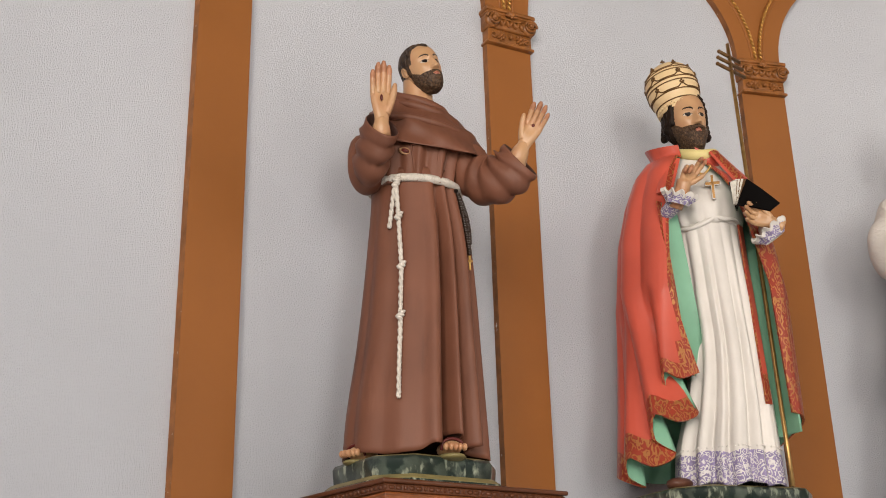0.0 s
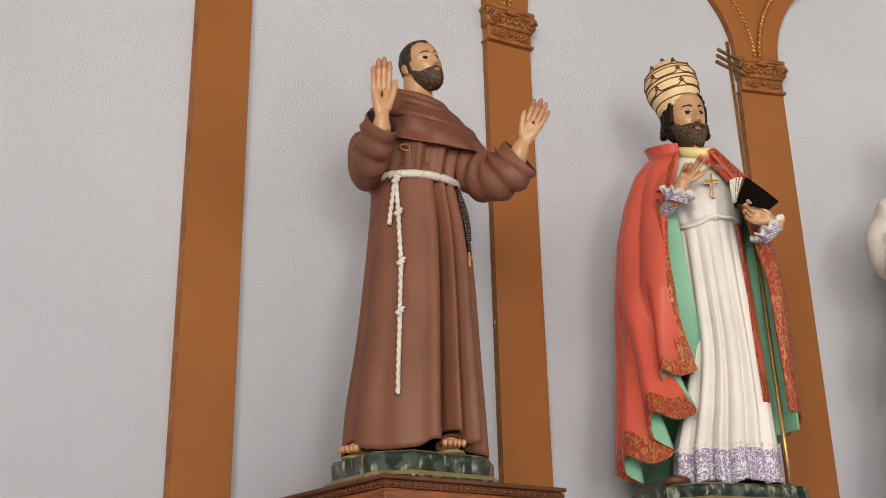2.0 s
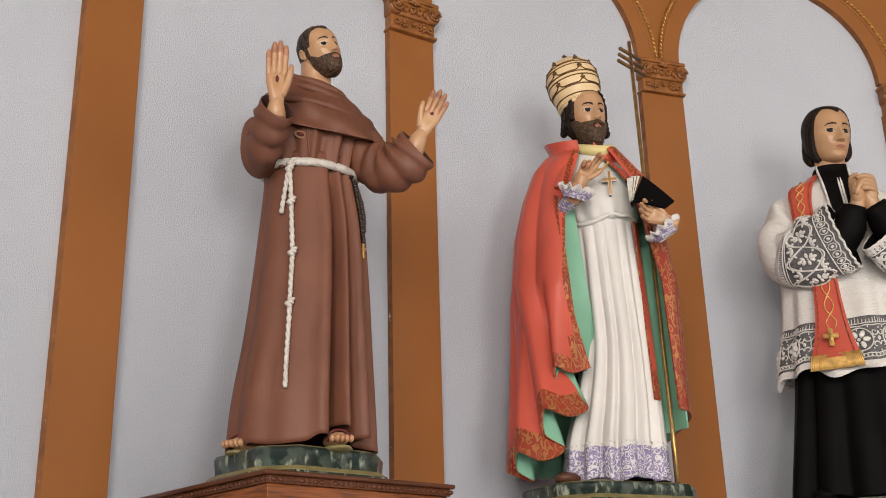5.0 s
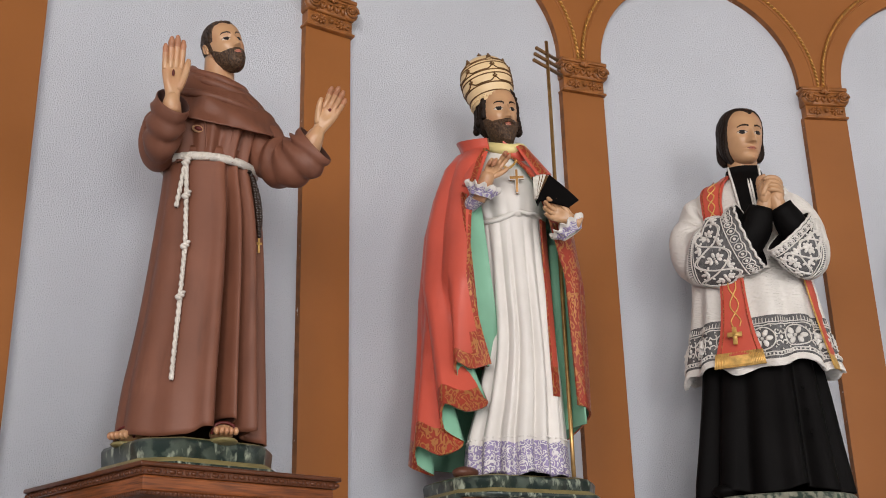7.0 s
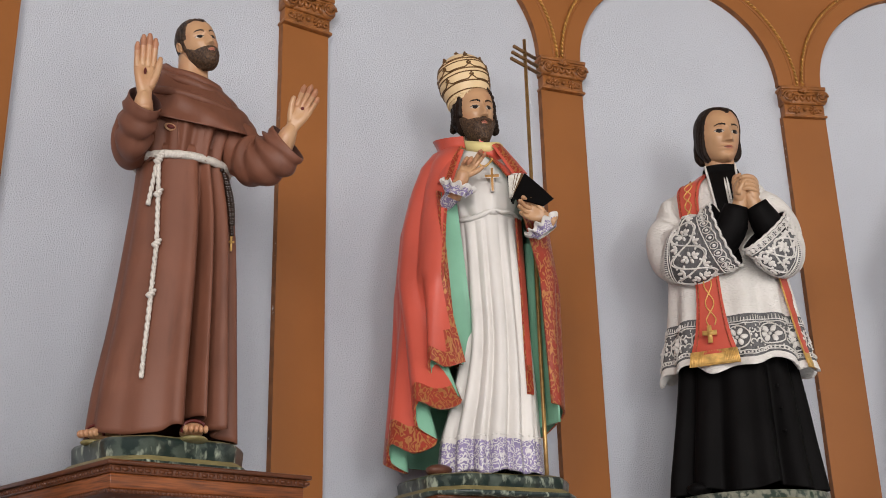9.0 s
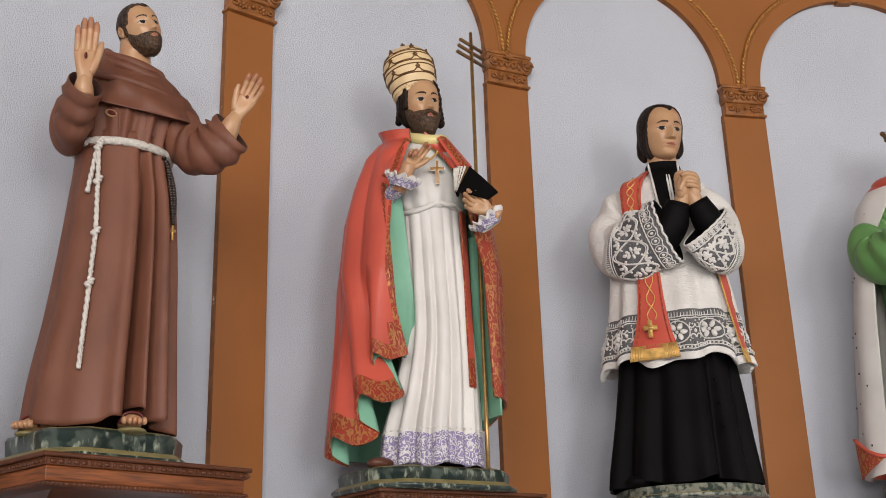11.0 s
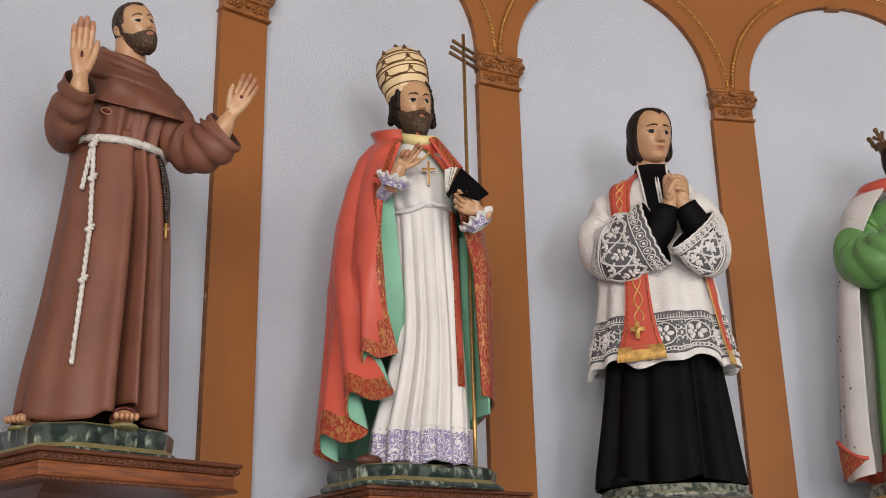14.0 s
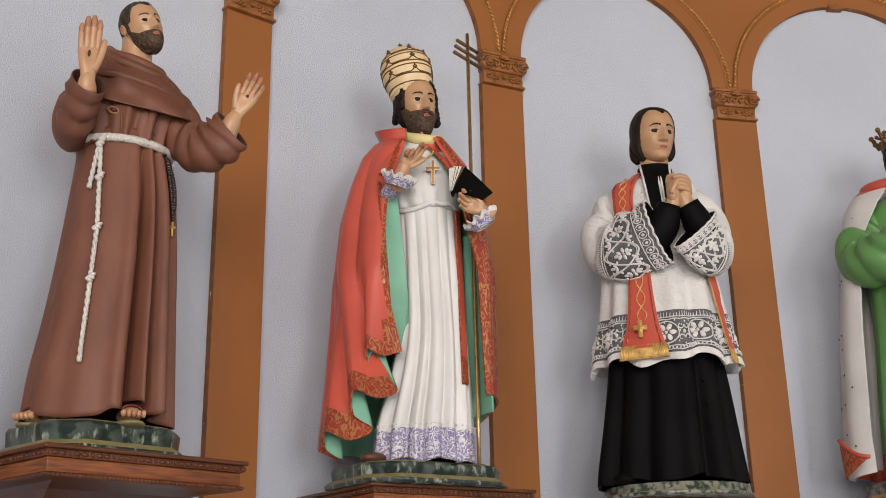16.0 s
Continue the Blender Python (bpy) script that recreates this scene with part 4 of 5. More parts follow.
def pontiff():
    bm = bmesh.new()
    W, R, T, G, LV, SK, HA, BE, LI, EW, EI, TI, BZ, BR, YE, BK, PG, MA, OL, SH, GO, TP, CR = range(23)
    mats = [S_WHITE, S_RED, S_TRIM, S_GREEN, S_LACE_V, S_SKIN, S_HAIR, S_BEARD, S_LIP, S_EYE, S_IRIS, S_TIARA, S_BRONZE, S_BRASS, S_YELLOW, S_BLACK, S_PAGE, M_MARBLE, M_OLIVE, S_SHOE, S_GOLDT, S_TIP, S_CROSS]
    plinth(bm, -0.055, 0.0, 0.235, 0.185, 0.07, 1.676, 1.732, 33.8, MA, OL, OL)
    ridges = [(-57, 5, 0.008), (-66, 3.5, -0.009), (-79, 8, 0.007), (-90, 3.5, -0.009), (-97, 4, 0.005), (-108, 4, -0.010), (-119, 8, 0.010), (-131, 4, -0.009), (-143, 7, 0.009), (-46, 3.5, -0.009), (-36, 5, 0.006), (-26, 4, -0.008)]
    ridges = [(a, 0.85 * w, 1.7 * h) for a, w, h in ridges]
    hem = lambda th: 0.006 * math.sin(radians(th * 9))
    S = robe(bm, [(2.52, -0.022, 0.0, 0.100, 0.110), (2.45, -0.018, 0.0, 0.098, 0.108), (2.30, -0.012, -0.005, 0.100, 0.112), (2.12, -0.006, -0.012, 0.104, 0.122), (1.96, -0.016, -0.022, 0.124, 0.136), (1.84, -0.030, -0.028, 0.142, 0.146), (1.738, -0.032, -0.030, 0.150, 0.154)], ridges, lambda r, c: LV if r >= 41 else W, hem=hem)
    robe(bm, [(2.76, -0.035, 0.01, 0.06, 0.055), (2.70, -0.035, 0.0, 0.095, 0.080), (2.62, -0.030, -0.005, 0.124, 0.106), (2.55, -0.027, -0.005, 0.122, 0.117), (2.505, -0.023, 0.0, 0.110, 0.117), (2.493, -0.022, 0.0, 0.098, 0.106)], [(-62, 6, -0.005), (-74, 7, 0.006), (-92, 5, -0.005), (-101, 7, 0.004), (-116, 6, -0.005), (-126, 6, 0.004)], W, z_fold=2.6)
    # rolled fold over the girdle
    tube(bm, [(-0.118, -0.05, 2.500, 0.005), (-0.07, -0.097, 2.486, 0.007), (-0.02, -0.111, 2.496, 0.008), (0.01, -0.112, 2.508, 0.006), (0.035, -0.104, 2.502, 0.007), (0.06, -0.085, 2.506, 0.006), (0.080, -0.04, 2.503, 0.005)], 10, W, 4, wrinkle=0.2)
    # dotted line over the lace
    for k in range(40):
        th = radians(-165 + 4.0 * k)
        f = folds(math.degrees(th), ridges, 0.9)
        ball(bm, (-0.029 + (0.144 + f) * math.cos(th), -0.028 + (0.147 + f) * math.sin(th), 1.838), (0.003,) * 3, W, 6, 4)
    # cape
    n = 120
    secs = []
    for z, c, rx, ry, t0, t1 in ((2.785, -0.060, 0.116, 0.096, -98, -74), (2.765, -0.058, 0.108, 0.092, -98, -72), (2.748, -0.056, 0.104, 0.092, -98, -68), (2.722, -0.058, 0.128, 0.106, -101, -62), (2.68, -0.058, 0.162, 0.124, -106, -55), (2.60, -0.060, 0.190, 0.138, -108, -50), (2.48, -0.057, 0.221, 0.165, -109, -44), (2.32, -0.056, 0.238, 0.178, -110, -36)):
        row = []
        for j in range(n + 1):
            h = j / n
            th = radians(t0 + (-188 - t0) * h / 0.62 if h < 0.62 else -188 + (t1 - 360 + 188) * (h - 0.62) / 0.38)
            f = 0.020 * (abs(math.sin(5.5 * th + 0.6)) - 0.6) * min(1, (2.8 - z) / 0.35)
            fw = 0.034 * step(-0.02, 0.05, c + rx * math.cos(th)) * step(2.52, 2.64, z) * max(0, -math.sin(th))
            row.append(Vector((c + (rx + f) * math.cos(th), (ry + f) * math.sin(th) - fw, z - (0.028 * max(0, -math.sin(th)) if z > 2.74 else 0) - 0.062 * step(-0.06, 0.05, c + rx * math.cos(th)) * step(2.56, 2.74, z))))
        secs.append(row)
    hemline = smooth_path([(-0.085, -0.150, 2.046), (-0.135, -0.190, 2.026), (-0.184, -0.194, 2.046), (-0.176, -0.160, 1.992), (-0.098, -0.152, 1.938), (-0.150, -0.196, 1.908), (-0.218, -0.204, 1.930), (-0.226, -0.166, 1.868), (-0.170, -0.150, 1.826), (-0.230, -0.176, 1.796), (-0.300, -0.156, 1.826), (-0.308, -0.108, 1.784), (-0.262, -0.090, 1.752), (-0.322, -0.060, 1.778), (-0.338, 0.02, 1.800), (-0.28, 0.10, 1.79), (-0.15, 0.16, 1.79), (0.0, 0.18, 1.82), (0.10, 0.14, 1.86), (0.165, 0.06, 1.90), (0.184, -0.02, 1.915), (0.176, -0.075, 1.925), (0.150, -0.105, 1.93)], 8)
    hl = [Vector(hemline[round(j * (len(hemline) - 1) / n)]) for j in range(n + 1)]
    top = secs[-1]
    for k in range(1, 15):
        t = k / 14
        row = []
        for a, b in zip(top, hl):
            e = t ** 1.3
            th = math.atan2(a.y, a.x + 0.056)
            f = 0.011 * (abs(math.sin(5.5 * th + 0.6)) - 0.5) * (1 - t)
            row.append(Vector((a.x + (b.x - a.x) * e + f * math.cos(th), a.y + (b.y - a.y) * e + f * math.sin(th), a.z + (b.z - a.z) * t)))
        secs.append(row)
    R_ = len(secs)
    sheet(bm, secs, -0.007, lambda r, c: T if r >= R_ - 3 and c < 80 or (c >= 110 and r > 5) or (c < 2 and r > 1) or (c < 5 and r > R_ - 7) else R, G)
    # green facing of the turned front edge, between cape and robe
    rows = []
    for k in range(13):
        t = k / 12
        z = 2.56 - 0.49 * t
        w = 0.050 + 0.016 * t
        x = -0.152 + 0.032 * t
        back = 0.020 + 0.030 * max(0, t - 0.4) / 0.6
        rows.append([Vector((x + w * q, -0.176 - 0.010 * t + back + 0.05 * q + 0.012 * math.sin(q * 3.1), z - 0.030 * t * math.sin(q * 2.4))) for q in (0, 0.17, 0.33, 0.5, 0.67, 0.83, 1)])
    sheet(bm, rows, 0.006, lambda r, c: T if c == 0 else G, G)
    # lining at the other side, the stole's edges
    rows = []
    for k in range(13):
        t = k / 12
        z = 2.45 - 0.57 * t
        rows.append([Vector((0.092 + 0.062 * q + 0.01 * t, 0.050 - 0.070 * q - 0.055 * t + 0.015 * math.sin(q * 5), z)) for q in (0, 0.25, 0.5, 0.75, 1)])
    sheet(bm, rows, 0.006, G, G)
    for sx, x0, x1, zb in ((1, 0.073, 0.086, 1.955), (-1, -0.112, -0.100, 2.05)):
        rows = []
        for k in range(15):
            t = k / 14
            z = 2.55 - (2.55 - zb) * t
            a = x0 + 0.012 * t * sx
            b = x1 + 0.014 * t * sx
            rows.append([Vector((x, front_y(S, x * 0.93, z, 0.010), z)) for x in (a, (a + b) / 2, b)])
        sheet(bm, rows, 0.006, lambda r, c: T if r > 11 else R, R)
    # lapel of the cape over the chest
    rows = []
    for k in range(13):
        t = k / 12
        l, r = Vector((0.010 + 0.066 * t, -0.100 - 0.034 * t, 2.720 - 0.125 * t)), Vector((0.050 + 0.062 * t, -0.062 - 0.048 * t, 2.722 - 0.105 * t))
        rows.append([l.lerp(r, q / 6) + Vector((0, -0.012 * math.sin(q / 6 * 3.1), 0.006 * math.sin(q / 6 * 3.1))) for q in range(7)])
    sheet(bm, rows, 0.006, lambda r, c: T if 1 <= c <= 3 else R, R)
    rows = []
    for k in range(13):
        t = k / 12
        l, r = Vector((-0.126 - 0.028 * t, -0.082 - 0.058 * t, 2.715 - 0.125 * t)), Vector((-0.074 - 0.034 * t, -0.096 - 0.058 * t, 2.712 - 0.130 * t))
        rows.append([l.lerp(r, q / 6) + Vector((0, -0.010 * math.sin(q / 6 * 3.1), 0)) for q in range(7)])
    sheet(bm, rows, 0.006, lambda r, c: T if 3 <= c <= 4 and r > 1 else R, R)
    # collar
    tube(bm, [(-0.085, 0.03, 2.758, 0.015), (-0.082, -0.035, 2.752, 0.016), (-0.044, -0.072, 2.730, 0.017), (0.0, -0.078, 2.722, 0.017), (0.026, -0.055, 2.730, 0.017), (0.030, 0.0, 2.745, 0.015)], 12, YE, 4, wrinkle=0.08)
    # pectoral cross
    for k in range(14):
        t = k / 13
        ball(bm, (-0.020 + 0.05 * (t - 0.4), -0.105 - 0.018 * math.sin(t * math.pi), 2.672 - 0.03 * math.sin(t * math.pi)), (0.004,) * 3, GO, 6, 5)
    box(bm, 0.003, 0.014, -0.137, -0.128, 2.555, 2.632, CR, bevel=0.002)
    box(bm, -0.014, 0.031, -0.137, -0.128, 2.598, 2.611, CR, bevel=0.002)
    # blessing arm and frilled cuff
    tube(bm, [(-0.145, -0.110, 2.525, 0.020), (-0.122, -0.150, 2.527, 0.022), (-0.100, -0.180, 2.540, 0.024)], 16, LV, 4)
    for ring_c, r0, r1, ax in (((-0.092, -0.190, 2.548), 0.026, 0.046, (0.35, -0.25, 1.0)), ((0.150, -0.150, 2.430), 0.026, 0.048, (-0.55, -0.15, 0.85))):
        d = Vector(ax).normalized()
        u = d.cross(Vector((0, 1, 0))).normalized()
        v = d.cross(u)
        rows = []
        for i, (rr, h) in enumerate(((r0 + 0.006, -0.02), (r0 + 0.010, -0.012), ((r0 + r1) / 2 + 0.004, -0.005), (r1, 0.002), (r1 + 0.006, 0.012))):
            rows.append([Vector(ring_c) + u * math.cos(q) * (rr + 0.005 * i / 4 * math.sin(11 * q)) + v * math.sin(q) * (rr + 0.005 * i / 4 * math.sin(11 * q)) + d * (h + 0.007 * i / 4 * math.cos(11 * q)) for q in [2 * math.pi * j / 66 for j in range(67)]])
        sheet(bm, rows, -0.004, lambda r, c: W if r == 3 else LV, W)
    tube(bm, [(-0.105, -0.175, 2.525, 0.022), (-0.082, -0.195, 2.565, 0.021), (-0.072, -0.200, 2.595, 0.021)], 12, SK, 3)
    hand(bm, pose(-0.076, -0.200, 2.583, 6, 32, 18) @ Matrix.Diagonal((0.92, 0.95, 1, 1)), 0.112, 1, SK, (14, 24, 66, 74), 3, 40, TP)
    # other arm, hand and book
    tube(bm, [(0.13, -0.03, 2.48, 0.030), (0.146, -0.09, 2.455, 0.024), (0.151, -0.138, 2.436, 0.020)], 14, W, 4)
    hand(bm, pose(0.156, -0.172, 2.452, 12, -62, -12), 0.112, 1, SK, (24, 26, 28, 30), 5, 30)
    A, B, C, D = Vector((0.104, -0.150, 2.602)), Vector((0.184, -0.168, 2.510)), Vector((0.154, -0.190, 2.482)), Vector((0.064, -0.196, 2.508))
    P = Vector((0.056, -0.176, 2.592))
    sheet(bm, [[a.lerp(b, k / 6) + Vector((0, -0.006 * math.sin(k / 6 * 3.1), 0)) for k in range(7)] for a, b in ((A, B), (A.lerp(D, 0.5), B.lerp(C, 0.5)), (D, C))], 0.005, BK, BK)
    for k in range(8):
        g = k / 7
        top, far = A.lerp(P, 0.35 + 0.65 * g) + Vector((0, 0.004 + 0.010 * g, 0.004 * math.sin(g * 3.1))), D + Vector((-0.008 * g, 0.006 + 0.008 * g, 0.004 * g))
        rows = [[D.lerp(A, 0.05 + 0.9 * u / 6).lerp(far.lerp(top, u / 6), v / 5) + Vector((0, -0.006 * math.sin(v / 5 * 3.1), 0)) for v in range(6)] for u in range(7)]
        sheet(bm, rows, 0.0015, PG if k % 3 else BZ, PG)
    back = [[D.lerp(P, u / 4) + Vector((-0.004, 0.016, 0)), A.lerp(P, 0.2).lerp(D, 1 - u / 4) + Vector((0, 0.050, 0))] for u in range(5)]
    sheet(bm, back, 0.004, BK, BK)
    # neck, head, tiara
    tube(bm, [(-0.040, 0.012, 2.72, 0.046), (-0.042, 0.006, 2.80, 0.042), (-0.044, 0.0, 2.85, 0.042)], 18, SK, 3)
    hr = lambda p: max(min(p.z - 0.42, p.y + 0.40), min(p.y + 0.165 + 0.15 * p.z, p.z + 0.12), min(p.y + 0.08, p.z + 0.40))
    brd = lambda p: min(-0.195 + 0.75 * max(0, p.y + 0.26) - p.z, 0.05 - p.y, 0.06 * (math.hypot(p.x / 0.066, (p.z + 0.290) / 0.028) - 1))
    head(bm, pose(-0.044, -0.016, 2.866, 4, -5, 25) @ Matrix.Diagonal((0.97, 0.98, 1.0, 1)), 0.178, (SK, HA, BE, LI, EW, EI), hr, brd, 0.05, 0.048, 0.09, curl=1.6, gaze=(0.006, 0.006), ears=False)
    for sx, oy in ((-1, 0.0), (1, 0.03)):
        for k in range(16):
            a = k / 15
            ball(bm, (-0.046 + sx * (0.053 + 0.006 * math.sin(k * 2.2)) + 0.006 * a * sx, oy + 0.02 - 0.045 * (k % 3) / 2, 2.912 - 0.078 * a), (0.013, 0.016, 0.015), HA, 8, 6, m=pose(0, 0, 0, 40 * math.sin(k * 1.7), 30, 0).to_3x3())
    mt = pose(-0.056, -0.013, 2.899, -6, -10, 20)
    prof = [(0.000, 0.064), (0.012, 0.066), (0.024, 0.069), (0.055, 0.077), (0.085, 0.081), (0.115, 0.079), (0.140, 0.070), (0.160, 0.052), (0.172, 0.028), (0.176, 0.008)]
    loft(bm, [[mt @ Vector((math.cos(2 * math.pi * j / 48) * r, math.sin(2 * math.pi * j / 48) * r, z)) for j in range(48)] for z, r in smooth_path(prof, 3)], TI, True, True, True)
    def rad(z):
        return float(np.interp(z, [p[0] for p in prof], [p[1] for p in prof]))
    for z in (0.022, 0.048, 0.078, 0.090, 0.120, 0.130):
        tube(bm, [(*(mt @ Vector((math.cos(a) * (rad(z) + 0.001), math.sin(a) * (rad(z) + 0.001), z))), 0.0022) for a in [2 * math.pi * j / 40 for j in range(41)]], 5, BZ, 1)
    for z0, amp in ((0.052, 0.012), (0.094, 0.012), (0.134, 0.008)):
        pts = []
        for j in range(97):
            a = 2 * math.pi * j / 96
            z = z0 + amp * abs(math.sin(3.0 * a)) ** 16
            pts.append((*(mt @ Vector((math.cos(a) * (rad(z) + 0.001), math.sin(a) * (rad(z) + 0.001), z))), 0.0022))
        tube(bm, pts, 5, BZ, 1)
        for j in range(6):
            a = 2 * math.pi * (j + 0.5) / 6
            z = z0 + amp
            for dx, dz in ((0, 0.006), (0.004, 0), (-0.004, 0), (0, -0.004)):
                ball(bm, mt @ Vector((math.cos(a + dx / 0.07) * (rad(z) + 0.001), math.sin(a + dx / 0.07) * (rad(z) + 0.001), z + dz + 0.004)), (0.0040,) * 3, BZ, 6, 5)
    for j in range(36):
        a = 2 * math.pi * j / 36
        ball(bm, mt @ Vector((math.cos(a) * 0.0675, math.sin(a) * 0.0675, 0.011)), (0.0036, 0.0036, 0.0042), TI, 7, 5)
    ball(bm, mt @ Vector((0, 0, 0.181)), (0.007, 0.007, 0.007), BZ, 8, 6)
    box(bm, -0.002, 0.002, -0.002, 0.002, 0.186, 0.202, BZ, mt)
    box(bm, -0.007, 0.007, -0.002, 0.002, 0.193, 0.197, BZ, mt)
    # staff with a triple cross
    tube(bm, [(0.123, -0.120, 1.732, 0.0062), (0.124, 0.0, 2.34, 0.0062), (0.126, 0.175, 3.225, 0.0062)], 10, BR, 4)
    d = Vector((0.60, 0.80, 0)).normalized()
    for z, L in ((3.172, 0.056), (3.143, 0.066), (3.114, 0.074)):
        c = Vector((0.126, 0.175 - (3.225 - z) * 0.198, z))
        a, b = c - d * L, c + d * L
        tube(bm, [(*a, 0.006), (*b, 0.006)], 10, BZ, 1)
        for e in (a, b):
            ball(bm, e, (0.0068,) * 3, BZ, 8, 6)
    # shoe
    ball(bm, (-0.165, -0.130, 1.750), (0.034, 0.055, 0.018), SH, 14, 8, m=pose(0, 0, 0, 0, 0, -25).to_3x3())
    return statue("pontiff_statue", bm, mats, (0.50, -0.30), 31.7, "painted plaster pontiff statue with cream tiara, red cape and book")


pontiff()


def lace_medallions(bm, S, ridges, hem, slot):
    """Raised lace round the hem of the surplice: six-petalled flowers in loops, scrolls, a picot edge."""
    zf, z1 = 2.48, S[-1][0]

    def at(th, z, out=0.004):
        i = min(range(len(S)), key=lambda k: abs(S[k][0] - z))
        _, cx, cy, rx, ry = S[i]
        t = min(max((zf - z) / (zf - z1), 0), 1)
        f = folds(th, ridges, t ** 0.7) + out
        return Vector((cx + (rx + f) * math.cos(radians(th)), cy + (ry + f) * math.sin(radians(th)), z + hem(th) * t ** 3))

    def line(pts, r):
        tube(bm, [(*at(th, z, 0.003), r) for th, z in pts], 5, slot, 1)

    zc, step = 2.176, 28.0
    for k in range(9):
        c = -198 + step * k
        for j in range(6):
            a = 2 * math.pi * j / 6
            p = at(c + 5.2 * math.cos(a), zc + 0.0195 * math.sin(a), 0.003)
            ball(bm, p, (0.0128, 0.0036, 0.0078), slot, 9, 6, m=pose(0, 0, 0, 0, -math.degrees(a), 0).to_3x3())
        ball(bm, at(c, zc, 0.004), (0.0055, 0.004, 0.0055), slot, 8, 6)
        line([(c + 9.6 * math.cos(2 * math.pi * j / 24), zc + 0.0370 * math.sin(2 * math.pi * j / 24)) for j in range(25)], 0.0023)
        for sx in (-1, 1):
            for sz in (-1, 1):
                pts = []
                for j in range(15):
                    a = 4.6 * j / 14
                    r = 1 - 0.055 * j
                    pts.append((c + step / 2 + sx * (3.0 - 2.9 * r * math.cos(a)), zc + sz * (0.022 - 0.0150 * r * math.sin(a))))
                line(pts, 0.0021)
        ball(bm, at(c + step / 2, zc, 0.003), (0.005, 0.004, 0.007), slot, 8, 6)
    for j in range(150):
        th, z = -197 + 1.6 * j, zc + 0.040 * math.sin(j * 2.399)
        ball(bm, at(th, z, 0.001), (0.0026, 0.0022, 0.0034), slot, 6, 4)
    for z, r in ((2.220, 0.0022), (2.228, 0.0018), (2.130, 0.0022), (2.119, 0.0018)):
        line([(-198 + 2 * j, z + 0.0012 * math.sin(j * 1.3)) for j in range(121)], r)
    for j in range(96):
        th = -197 + 2.5 * j
        p, q = at(th, 2.226, 0.002), at(th + 0.4, 2.243 + 0.004 * math.sin(j * 0.9), 0.002)
        tube(bm, [(*p, 0.0017), (*q, 0.0014)], 4, slot, 1)
        ball(bm, at(th, 2.1245, 0.003), (0.0034, 0.003, 0.0034), slot, 6, 4)


def lace_cuff(bm, rings, r0, r1, slot):
    """Raised lace on a sleeve between rows r0 and r1: stitches, crossing ribbons with petals, a chain of ovals, a scalloped rim."""
    n = len(rings[0])
    mid = [sum(r, Vector()) / n for r in rings]

    def at(u, v, out=0.002):
        r, c = min(max(r0 + (r1 - r0) * v, 0), len(rings) - 1.001), u % 1 * n
        i, j = int(r), int(c)
        a = rings[i][j].lerp(rings[i][(j + 1) % n], c - j)
        b = rings[i + 1][j].lerp(rings[i + 1][(j + 1) % n], c - j)
        p = a.lerp(b, r - i)
        return p + (p - mid[i].lerp(mid[i + 1], r - i)).normalized() * out

    def petal(u, v, ra, rb, turn):
        p = at(u, v)
        e = (at(u, v + 0.02) - at(u, v - 0.02)).normalized()
        f = (at(u + 0.004, v) - at(u - 0.004, v)).normalized()
        g = e.cross(f).normalized()
        f = g.cross(e)
        c, s = math.cos(turn), math.sin(turn)
        ball(bm, p, (ra, rb, 0.003), slot, 8, 5, m=Matrix((e * c + f * s, f * c - e * s, g)).transposed())

    def ribbon(fn, r, k=200):
        tube(bm, [(*at(i / k, fn(i / k)), r) for i in range(k + 1)], 5, slot, 1)

    N = 4
    for s in (-1, 1):
        ribbon(lambda u: 0.42 + s * 0.25 * math.sin(2 * math.pi * N * u), 0.0030)
        ribbon(lambda u: 0.42 + s * 0.22 * math.sin(2 * math.pi * N * u), 0.0018)
    for k in range(2 * N):
        u = (k + 0.5) / (2 * N)
        for v, du in ((0.32, 0), (0.52, 0), (0.42, 0.018), (0.42, -0.018), (0.36, 0.010), (0.48, 0.010), (0.36, -0.010), (0.48, -0.010)):
            petal(u + du, v, 0.0095, 0.0058, math.atan2(du * 5, v - 0.42))
        petal(u, 0.42, 0.004, 0.003, 0)
        for du in (-0.036, 0.036):
            for v in (0.22, 0.30, 0.54, 0.62):
                petal(u + du * (0.7 + abs(v - 0.42)), v, 0.0055, 0.0042, 0.8 if (v - 0.42) * du > 0 else -0.8)
        w = k / (2 * N)
        for sv in (-1, 1):
            for a in (-0.9, 0.0, 0.9):
                petal(w + 0.014 * math.sin(a), 0.42 + sv * (0.10 + 0.09 * math.cos(a)), 0.011, 0.0055, sv * a)
    for v, r in ((0.12, 0.0026), (0.155, 0.0016), (0.72, 0.0022), (0.90, 0.0022), (0.99, 0.0042)):
        ribbon(lambda u: v + (0.012 * math.sin(2 * math.pi * 20 * u) if v > 0.88 else 0), r)
    for k in range(84):
        u = k / 84
        tube(bm, [(*at(u, 0.0), 0.0016), (*at(u + 0.003, 0.10), 0.0016)], 4, slot, 1)
    for k in range(26):
        u = k / 26
        tube(bm, [(*at(u + 0.015 * math.cos(a), 0.81 + 0.065 * math.sin(a)), 0.0019) for a in [2 * math.pi * i / 10 for i in range(11)]], 4, slot, 1)
        petal(u, 0.81, 0.006, 0.005, 0)


